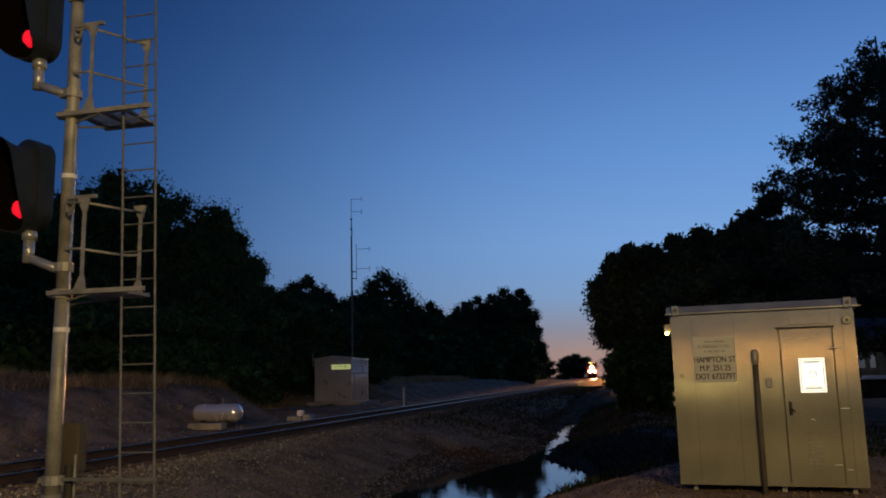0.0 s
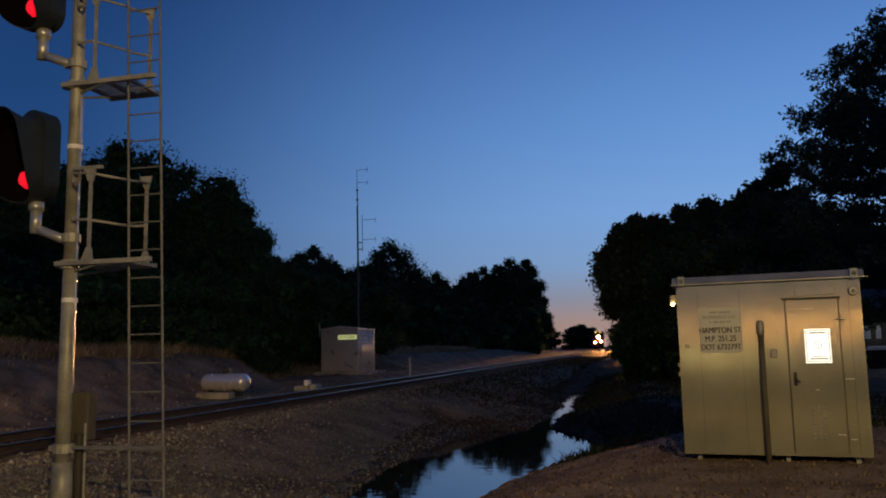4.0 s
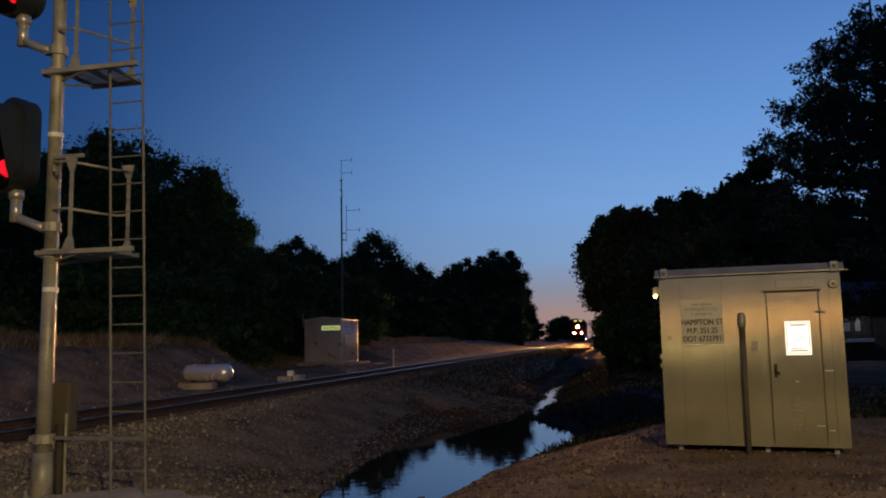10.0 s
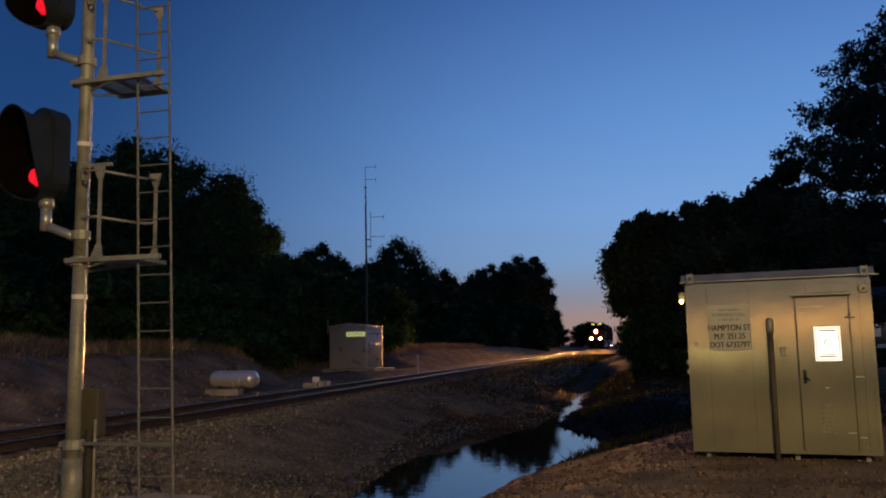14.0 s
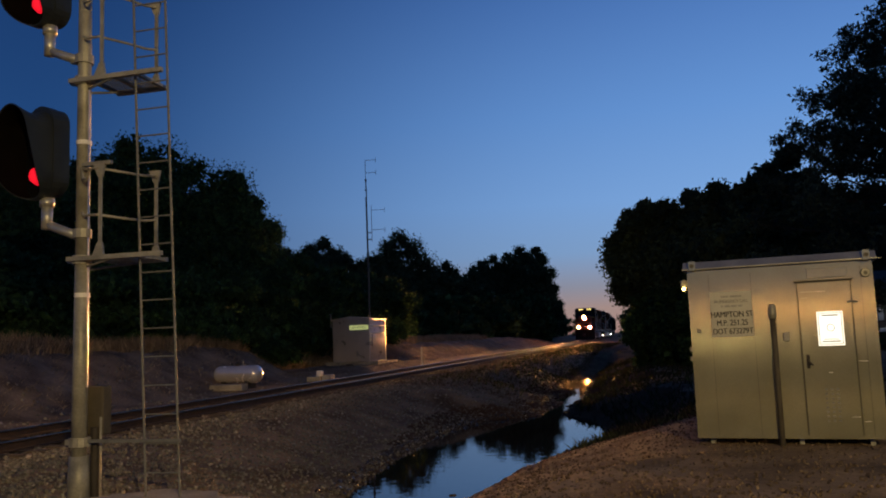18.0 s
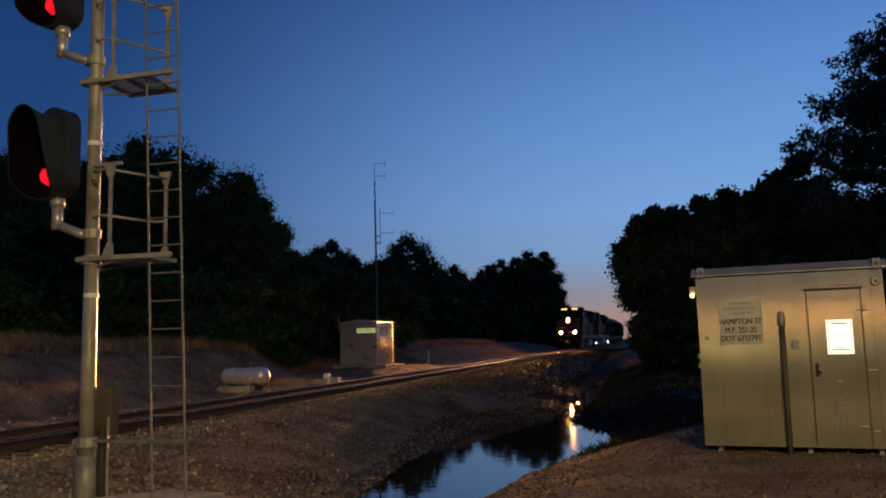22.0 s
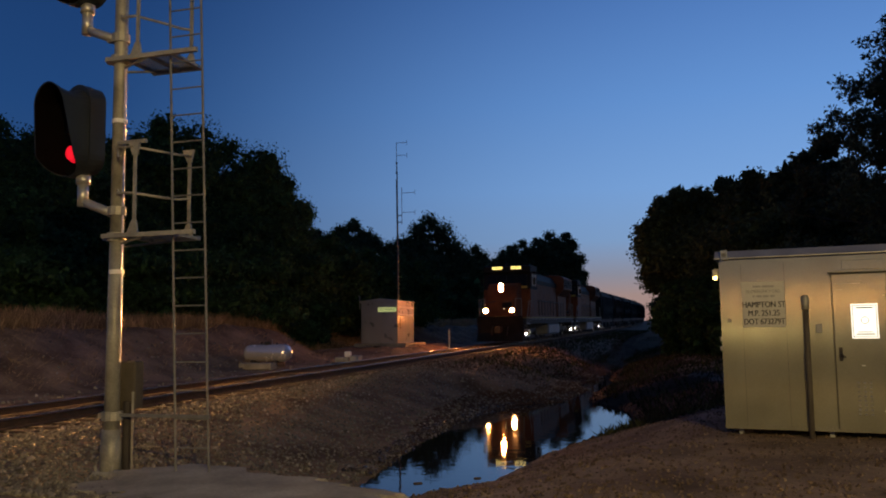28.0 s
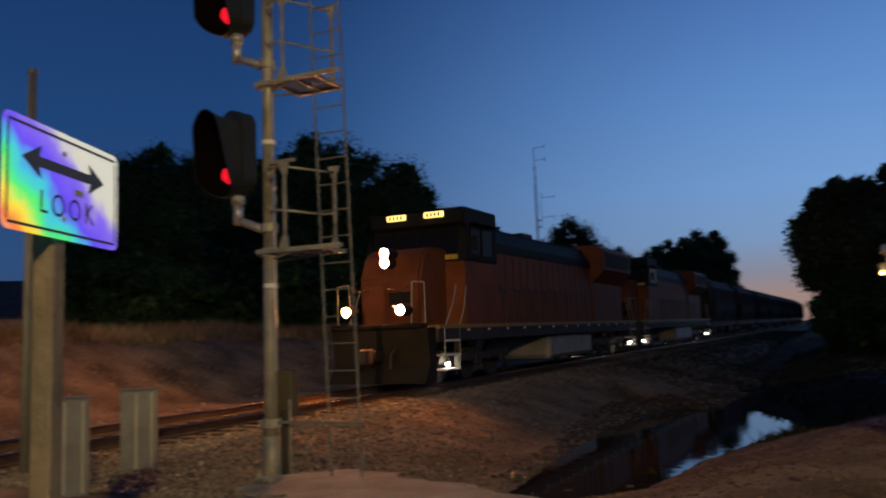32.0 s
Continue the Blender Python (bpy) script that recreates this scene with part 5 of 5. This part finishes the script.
    # made-up unseen lamp for the bank's fill light; its lip shades the woods
    hooded = thing("added_bank_lamp", pose(ACROSS_AT.x, ACROSS_AT.y, 0, 0, 0, 5), "added hooded lamp out of view that brightens the far bank", "street lamp")
    part("column", rod(bmesh.new(), (0, -1.2, -0.2), (0, -1.2, 8.5), 0.10, 0.07, 12), M_GALV, hooded)
    part("arm", rods(((0, -1.2, 8.3), (0, -0.3, 8.5)), 0.04), M_GALV, hooded)
    part("lantern", boxed(-0.7, -0.35, 8.38, 0.7, 0.60, 8.46, bevel=0.02), M_GALV, hooded)
    part("cutoff_lip", boxed(-0.7, 0.56, 7.925, 0.7, 0.60, 8.38), M_GALV, hooded, "added lip that keeps the lamp's light off the woods")
    # unseen far lamps behind the viewer, added to reflect in the house front
    for x, y in ((-52, -131), (-44, -138), (-60, -124), (-38, -128), (-14, -92)):
        far = thing("unseen_street_lamp", pose(x, y, 0), "unseen far lamp added to reflect in the house front", "street lamp", "far street lamps")
        part("column", rod(bmesh.new(), (0, 0, -0.2), (0, 0, 5.0), 0.09, 0.06, 10), M_GALV, far)
        bm = bmesh.new()
        lathe(bm, ((4.9, 0.16), (5.1, 0.32), (5.35, 0.3), (5.5, 0.1)), "z", 14)
        part("globe", bm, M_FARLAMP, far, "glowing globe that makes a reflection on the house", True)
    # made-up low lamp, unseen, whose reflection draws the yellow streak on the house
    bollard = thing("unseen_low_lamp", pose(-26.5, -51.0, 0), "unseen low lamp added for the yellow streak on the house", "bollard lamp")
    part("column", rod(bmesh.new(), (0, 0, -0.4), (0, 0, 0.75), 0.07, 0.07, 12), M_GALV, bollard)
    bm = bmesh.new()
    lathe(bm, ((0.75, 0.08), (0.78, 0.12), (0.98, 0.12), (1.02, 0.05)), "z", 14)
    part("globe", bm, M_STREAKLAMP, bollard, "glowing globe that makes a reflection on the house", True)
    # cabin guessed from pale shapes beyond the equipment house, placed to fit the camera's view
    px, py = at_sky(26.15, 56)
    cabin = thing("cabin", pose(px, py, ground_z(px, py) - 0.12, 0, 0, -24), "guessed far cabin with a white beam and pale panels", "cabin")
    part("wall", boxed(-3.2, 0, -0.3, 2.6, 4.0, 3.7), M_BARK, cabin)
    bm = bmesh.new()
    prism(bm, ((-1.4, 3.6), (4.4, 3.6), (1.6, 4.9)), "x", -3.5, 2.9)
    part("roof", bm, M_ROOFING, cabin)
    part("porch_beam", boxed(-2.6, -1.30, 1.18, 1.75, -1.18, 1.40, bevel=0.02), M_WHITE, cabin, "white porch beam")
    part("porch_floor", boxed(-2.6, -1.18, 1.10, 1.75, 0, 1.20), M_TIE, cabin)
    for x in (-2.5, -0.42, 1.65):
        part("porch_post", boxed(x - 0.06, -1.28, -0.3, x + 0.06, -1.2, 3.5), M_TIE, cabin)
    for x0, x1 in ((-0.15, 0.02), (0.16, 0.56), (0.84, 1.12)):
        part("window", boxed(x0, -0.04, 1.85, x1, 0.0, 2.62), M_HOUSE, cabin, "pale panel guessed as a window")
    part("porch_lamp", boxed(-0.52, -1.42, 3.05, -0.40, -1.28, 3.35, bevel=0.02), M_GALV, cabin)
    bm = bmesh.new()
    bmesh.ops.create_icosphere(bm, subdivisions=2, radius=0.05, matrix=Matrix.Translation((-0.46, -1.44, 3.0)))
    part("lamp_bulb", bm, M_PORCH, cabin, "small burning lamp", True)


build_equipment_house()
build_signal_mast()
build_hut()
build_tank()
build_trackside()
build_crossing_corner()


# ---- train: local x forward, y to the driver's left, z up from the railhead ----
WHEELS = []


def bogie(parent, x, axles, gauge_r):
    frame_bm = bmesh.new()
    half = (axles - 1) * 0.5 * 1.85
    for s in (-1, 1):
        prism(frame_bm, ((x - half - 0.6, 0.55), (x + half + 0.6, 0.55), (x + half + 0.45, 0.85), (x + 0.4, 0.75), (x - 0.4, 0.75), (x - half - 0.45, 0.85)), "y", s * 1.0 - 0.08, s * 1.0 + 0.08)
    box(frame_bm, x - 0.5, -1.0, 0.5, x + 0.5, 1.0, 0.9)
    b = part("bogie", frame_bm, M_GRIME, parent)
    for i in range(axles):
        xx = x - half + i * 1.85
        bm = bmesh.new()
        for s in (-1, 1):
            lathe(bm, ((s * 0.70 - 0.07, gauge_r * 0.9), (s * 0.70 - 0.06, gauge_r), (s * 0.70 + 0.06, gauge_r), (s * 0.70 + 0.07, gauge_r * 0.8)), "y", 20, (0, 0, 0))
        rod(bm, (0, -1.05, 0), (0, 1.05, 0), 0.09, seg=8)
        wheels = part("wheelset", bm, M_GRIME, b)
        wheels.matrix_local = pose(xx, 0, gauge_r)
        WHEELS.append((wheels, xx, gauge_r))
        for s in (-1, 1):
            part("axle_box", boxed(xx - 0.15, s * 1.1 - 0.06, gauge_r - 0.16, xx + 0.15, s * 1.1 + 0.06, gauge_r + 0.16, bevel=0.03), M_GRIME, b)


def tubes(centres, x0, x1, r=0.165, wall=0.025):
    """Open lamp barrels along x, closed behind; added to hold the beam narrow."""
    bm = bmesh.new()
    for y, z in centres:
        rings = []
        for x, rr in ((x0, 0.0005), (x0, r + wall), (x1, r + wall), (x1, r), (x0 + 0.16, r), (x0 + 0.16, 0.0005)):
            rings.append([bm.verts.new((x, y + rr * math.cos(2 * math.pi * i / 20), z + rr * math.sin(2 * math.pi * i / 20))) for i in range(20)])
        for a, b in zip(rings, rings[1:]):
            for i in range(20):
                bm.faces.new((a[i], a[(i + 1) % 20], b[(i + 1) % 20], b[i]))
    return bm


def lamp_unit(loco, name, x0, x1, y, z, mouth, bulb, mat, lit):
    """A lamp: bulb at x0, glass at x1, and an added ring before the glass that narrows the beam to the mouth."""
    glass = part(name, lathe(bmesh.new(), ((x1 - 0.002, 0.122), (x1, 0.122)), "x", 20, (0, y, z)), M_LAMPGLASS if lit else M_GLASS, loco, "lit warm " + name.replace("_", " ") if lit else "")
    if not lit:
        return
    part("bulb", lathe(bmesh.new(), ((x0 - 0.01, bulb), (x0, bulb), (x0 + 0.003, bulb * 0.5)), "x", 16, (0, y, z)), mat, glass, "burning bulb")
    bm = bmesh.new()
    inner, outer = [], []
    for i in range(20):
        c, q = math.cos(2 * math.pi * i / 20), math.sin(2 * math.pi * i / 20)
        inner.append(bm.verts.new((x1 - 0.012, y + mouth * c, z + mouth * q)))
        outer.append(bm.verts.new((x1 - 0.012, y + 0.128 * c, z + 0.128 * q)))
    for i in range(20):
        bm.faces.new((inner[i], inner[(i + 1) % 20], outer[(i + 1) % 20], outer[i]))
    part("beam_stop", bm, M_LOCO_BLACK, glass)


def locomotive(lit):
    loco = thing("locomotive", Matrix(), "orange and black diesel locomotive with lit headlights" if lit else "orange and black trailing diesel locomotive", "locomotive", "train")
    part("frame", boxed(-21.9, -1.5, 1.12, -0.75, 1.5, 1.5, bevel=0.03), M_GRIME, loco)
    part("walkway_edge", boxed(-21.9, -1.54, 1.46, -0.75, 1.54, 1.56), M_LOCO_YELLOW, loco, "yellow sill stripe")
    for i in range(14):
        for s in (-1, 1):
            part("reflector", boxed(-2.6 - 1.42 * i, s * 1.543 - 0.004, 1.38, -2.42 - 1.42 * i, s * 1.543 + 0.004, 1.44), M_WHITE, loco)
    # pilot with its plough
    bm = bmesh.new()
    prism(bm, ((-0.75, 0.12), (-0.10, 0.12), (-0.42, 0.62), (-0.30, 1.5), (-0.75, 1.5)), "y", -1.42, 1.42)
    part("pilot", bm, M_LOCO_BLACK, loco, "black pilot with snow plough")
    part("anticlimber", boxed(-0.5, -1.35, 1.5, -0.12, 1.35, 1.62, bevel=0.03), M_LOCO_BLACK, loco)
    bm = boxed(-0.4, -0.13, 0.68, 0.28, 0.13, 0.98, bevel=0.04)
    box(bm, 0.12, -0.2, 0.62, 0.36, 0.14, 1.02, bevel=0.05)
    part("coupler", bm, M_GRIME, loco)
    for y in (-0.45, 0.5):
        part("air_hose", rods(((-0.32, y, 1.0), (-0.05, y, 0.85), (0.0, y, 0.5)), 0.03), M_GRIME, loco)
    # nose
    bm = bmesh.new()
    prism(bm, ((-2.9, 1.5), (-1.0, 1.5), (-0.95, 2.8), (-1.22, 3.46), (-1.55, 3.64), (-2.9, 3.70)), "y", -0.92, 0.92)
    bmesh.ops.bevel(bm, geom=list(bm.edges), offset=0.07, segments=2, affect="EDGES")
    part("nose", bm, M_ORANGE, loco)
    part("nose_door", boxed(-0.975, -0.78, 1.6, -0.94, -0.22, 2.65, bevel=0.02), M_ORANGE, loco)
    part("nose_emblem", boxed(-0.965, 0.0, 2.15, -0.945, 0.62, 2.45), M_LOCO_BLACK, loco)
    # cab: orange below, black from the windows up
    bm = boxed(-4.9, -1.5, 1.5, -2.5, 1.5, 3.30, bevel=0.03)
    cab = part("cab", bm, M_ORANGE, loco)
    bm = bmesh.new()
    prism(bm, ((-4.9, 3.30), (-2.5, 3.30), (-2.78, 4.30), (-2.55, 4.38), (-2.55, 4.74), (-3.0, 4.83), (-4.9, 4.83)), "y", -1.5, 1.5)
    bmesh.ops.bevel(bm, geom=[e for e in bm.edges if abs(e.verts[0].co.y - e.verts[1].co.y) < 0.01], offset=0.05, segments=2, affect="EDGES")
    part("cab_top", bm, M_LOCO_BLACK, loco, "black upper cab")
    part("cab_roof", boxed(-4.95, -1.35, 4.83, -2.9, 1.35, 4.87, bevel=0.015), M_LOCO_BLACK, loco)
    part("horn", rods(((-4.0, -0.3, 4.86), (-4.0, -0.3, 4.97), (-3.5, -0.3, 4.97)), 0.04), M_GRIME, loco)
    for y0, y1 in ((-1.25, -0.68), (-0.56, -0.05), (0.05, 0.56), (0.68, 1.25)):
        bm = bmesh.new()
        prism(bm, ((-2.535, 3.52), (-2.515, 3.52), (-2.705, 4.20), (-2.73, 4.20)), "y", y0, y1)
        part("windscreen", bm, M_GLASS, cab)
    part("sill_panel", boxed(-2.54, 0.45, 3.36, -2.48, 1.30, 3.49), M_SILL, cab, "sill panel with lamplight painted on as yellow")
    for s in (-1, 1):
        for x0, x1 in ((-3.6, -2.95), (-4.5, -3.75)):
            w = part("side_window", boxed(x0, s * 1.505 - 0.012, 3.5, x1, s * 1.505 + 0.012, 4.25), M_GLASS, cab)
            for a in ((x0 - 0.05, 3.45, x1 + 0.05, 3.5), (x0 - 0.05, 4.25, x1 + 0.05, 4.3), (x0 - 0.05, 3.5, x0, 4.25), (x1, 3.5, x1 + 0.05, 4.25)):
                part("frame", boxed(a[0], s * 1.51 - 0.02, a[1], a[2], s * 1.51 + 0.02, a[3]), M_LOCO_BLACK, w)
        part("sunshade", boxed(-4.6, s * 1.62 - 0.14, 4.34, -2.9, s * 1.62 + 0.14, 4.38), M_LOCO_BLACK, cab)
        part("mirror", boxed(-2.85, s * 1.68 - 0.08, 3.6, -2.78, s * 1.68 + 0.08, 4.0), M_LOCO_BLACK, cab)
    # lamps
    for y in (-0.6, 0.6):
        b = part("number_board", boxed(-2.55, y - 0.31, 4.57, -2.49, y + 0.31, 4.73, bevel=0.02), M_BOARD if lit else M_LOCO_BLACK, loco, "lit amber number board" if lit else "")
        for i in range(4):
            part("printed_bar", boxed(-2.487, y - 0.22 + 0.12 * i, 4.60, -2.484, y - 0.16 + 0.12 * i, 4.70), M_INK, b)
    part("lamp_housing", tubes(((0, 3.23), (0, 3.48)), -1.22, -0.72, 0.125, 0.02), M_LOCO_BLACK, loco)
    for z in (3.23, 3.48):
        lamp_unit(loco, "headlight", -1.05, -0.728, 0, z, 0.034, 0.016, M_HEAD, lit)
    for y in (-0.8, 0.8):
        part("ditch_light_bracket", tubes(((y, 1.96),), -0.45, -0.05, 0.13, 0.022), M_LOCO_BLACK, loco)
        lamp_unit(loco, "ditch_light", -0.185, -0.058, y, 1.96, 0.05, 0.030, M_DITCH, lit)
    part("nose_lamp", rod(bmesh.new(), (-0.99, 0.12, 2.09), (-0.90, 0.12, 2.09), 0.022), M_MARKER if lit else M_GLASS, loco, "small marker lamp")
    # hoods
    bm = bmesh.new()
    prism(bm, ((-0.92, 1.5), (0.92, 1.5), (0.92, 3.8), (-0.92, 3.8)), "x", -16.6, -4.9)
    part("engine_hood", bm, M_ORANGE, loco)
    bm = bmesh.new()
    prism(bm, ((-0.92, 3.8), (0.92, 3.8), (0.92, 4.1), (0.62, 4.55), (-0.62, 4.55), (-0.92, 4.1)), "x", -16.6, -4.9)
    part("hood_crown", bm, M_LOCO_BLACK, loco, "black upper hood")
    part("hood_top", boxed(-16.6, -0.6, 4.55, -4.95, 0.6, 4.62), M_LOCO_BLACK, loco)
    for i in range(16):
        x = -5.5 - 0.68 * i
        for s in (-1, 1):
            d = part("hood_door", boxed(x - 0.6, s * 0.93 - 0.015, 1.75, x, s * 0.93 + 0.015, 3.75, bevel=0.01), M_ORANGE, loco)
            part("latch", boxed(x - 0.1, s * 0.955 - 0.012, 2.6, x - 0.05, s * 0.955 + 0.012, 2.75), M_GRIME, d)
    bm = bmesh.new()
    prism(bm, ((-1.0, 1.5), (1.0, 1.5), (1.0, 3.2), (1.52, 3.75), (1.52, 4.6), (1.2, 4.8), (-1.2, 4.8), (-1.52, 4.6), (-1.52, 3.75), (-1.0, 3.2)), "x", -21.3, -16.6)
    part("radiator_hood", bm, M_ORANGE, loco)
    for s in (-1, 1):
        g = part("radiator_grille", boxed(-21.0, s * 1.525 - 0.01, 3.85, -16.9, s * 1.525 + 0.01, 4.5), M_LOCO_BLACK, loco)
        for i in range(9):
            part("grille_bar", boxed(-20.9 + 0.45 * i, s * 1.54 - 0.01, 3.87, -20.86 + 0.45 * i, s * 1.54 + 0.01, 4.48), M_GRIME, g)
        part("side_stripe", boxed(-16.4, s * 0.955 - 0.003, 3.82, -5.0, s * 0.955 + 0.003, 4.06), M_LOCO_BLACK, loco)
    part("exhaust_stack", boxed(-11.2, -0.35, 4.6, -10.2, 0.35, 4.85, bevel=0.04), M_GRIME, loco)
    for x in (-18.0, -20.0):
        part("roof_fan", rod(bmesh.new(), (x, 0, 4.8), (x, 0, 4.92), 0.75, seg=20), M_GRIME, loco)
    part("fuel_tank", boxed(-14.6, -1.42, 0.32, -9.5, 1.42, 1.1, bevel=0.12), M_TANKGREY, loco, "grey fuel tank")
    bogie(loco, -4.0, 3, 0.53)
    bogie(loco, -18.2, 3, 0.53)
    # steps, hand rails
    for x, way in ((-1.55, 1), (-21.2, -1)):
        for s in (-1, 1):
            st = part("steps", boxed(x - 0.45, s * 1.42 - 0.09, 0.35, x - 0.42, s * 1.42 + 0.09, 1.5), M_GRIME, loco)
            for zz in (0.38, 0.75, 1.12):
                part("tread", boxed(x - 0.42, s * 1.36 - 0.16, zz, x + 0.42, s * 1.36 + 0.16, zz + 0.05), M_WHITE, st, "white-edged step")
            part("grab_rail", rods(((x + 0.45 * way, s * 1.5, 0.55), (x + 0.45 * way, s * 1.5, 1.45), (x - 0.1 * way, s * 1.5, 2.1), (x - 0.35 * way, s * 1.5, 2.6)), 0.020), M_TANKGREY, loco)
            part("grab_rail", rods(((x - 0.45 * way, s * 1.5, 0.55), (x - 0.45 * way, s * 1.5, 1.5), (x - 0.8 * way, s * 1.5, 2.0), (x - 1.0 * way, s * 1.5, 2.6)), 0.020), M_TANKGREY, loco)
            part("step_lamp", boxed(x - 0.2, s * 1.28 - 0.04, 0.50, x - 0.08, s * 1.28 + 0.04, 0.56), M_STEP, loco, "small white step light")
    for s in (-1, 1):
        hr = part("hand_rail", rods(((-2.6, s * 1.48, 2.6), (-16.4, s * 1.48, 2.6)), 0.02), M_GRIME, loco)
        for i in range(10):
            x = -5.4 - 1.2 * i
            part("stanchion", rod(bmesh.new(), (x, s * 1.48, 1.5), (x, s * 1.48, 2.6), 0.018, seg=6), M_GRIME, hr)
        fr = part("front_rail", rods(((-0.45, s * 1.3, 1.6), (-0.45, s * 1.3, 2.65), (-0.45, s * 0.95, 2.68), (-0.45, s * 0.9, 1.62)), 0.018), M_TANKGREY, loco)
        part("front_rail_bar", rods(((-0.45, s * 0.92, 2.6), (-0.4, s * 0.6, 2.45), (-0.42, s * 0.25, 2.52)), 0.018), M_GRIME, fr)
    return loco


def hopper_car(mat, label):
    car = thing("hopper_car", Matrix(), label, "freight car", "train")
    L = 15.6
    bm = bmesh.new()
    side = ((-1.5, 1.35), (-1.58, 2.4), (-1.5, 3.9), (-1.05, 4.45), (1.05, 4.45), (1.5, 3.9), (1.58, 2.4), (1.5, 1.35))
    prism(bm, side, "x", -L + 1.7, -1.7)
    part("body", bm, mat, car)
    for x0, x1 in ((-1.7, -0.5), (-L + 1.7, -L + 0.5)):
        bm = bmesh.new()
        prism(bm, ((x0, 2.0), (x1, 3.3), (x1, 4.3), (x0, 4.4)), "y", -1.4, 1.4)
        part("end_slope", bm, mat, car)
    part("sill", boxed(-L + 0.3, -1.3, 0.95, -0.3, 1.3, 1.35), M_GRIME, car)
    for k in range(3):
        x = -3.6 - 4.1 * k
        bm = bmesh.new()
        prism(bm, ((x - 1.7, 1.4), (x + 1.7, 1.4), (x + 0.35, 0.4), (x - 0.35, 0.4)), "y", -1.2, 1.2)
        part("discharge_bay", bm, mat, car)
        part("hatch", boxed(x - 0.9, -0.4, 4.45, x + 0.9, 0.4, 4.62, bevel=0.04), mat, car)
    for i in range(9):
        x = -2.3 - 1.37 * i
        for s in (-1, 1):
            part("side_rib", boxed(x - 0.04, s * 1.58 - 0.04, 1.35, x + 0.04, s * 1.58 + 0.04, 3.85), mat, car)
    part("roof_walk", boxed(-L + 0.6, 0.55, 4.48, -0.6, 1.0, 4.54), M_GRIME, car)
    for s in (-1, 1):
        part("end_ladder", rods(((-0.55, s * 1.4, 1.0), (-0.55, s * 1.4, 4.3)), 0.025), M_GRIME, car)
        part("reflector", boxed(-L / 2 - 0.1, s * 1.61 - 0.01, 1.45, -L / 2 + 0.1, s * 1.61 + 0.01, 1.55), M_WHITE, car)
    bogie(car, -2.2, 2, 0.42)
    bogie(car, -L + 2.2, 2, 0.42)
    return car


build_track()
LEAD = locomotive(True)
TRAIN = [(LEAD, 0.0)]
second = locomotive(False)
TRAIN.append((second, 22.6))
place = 45.2
cars = [hopper_car(M_CAR[0], "grey covered hopper car"), hopper_car(M_CAR[1], "brown covered hopper car"), hopper_car(M_CAR[2], "black covered hopper car")]
for i in range(9):
    ob = cars[i % 3] if i < 3 else copy_thing(cars[(i * 2) % 3], Matrix())
    TRAIN.append((ob, place))
    place += 16.0


def front_u(t):
    """Place of the leading locomotive's front along the line: steady speed."""
    return 263.3 - 7.66 * t


def train_pose(u):
    x, y, z = track_point(u)
    slope = (bend(u + 1) - bend(u - 1)) / 2
    return pose(x, y, z, 0, math.degrees(math.atan(GRADE)), -103.5 + math.degrees(math.atan(slope)))


def motions():
    # wheels roll with the way that the train covers
    for wheels, x, r in WHEELS:
        walk(wheels, [(0.08 * i, pose(x, 0, r, 0, math.degrees(7.66 * 0.08 * i / r) % 360.0, 0)) for i in range(401)])
    for ob, behind in TRAIN:
        walk(ob, [(t, train_pose(front_u(t) + behind)) for t in [2.0 * i for i in range(17)]])


motions()
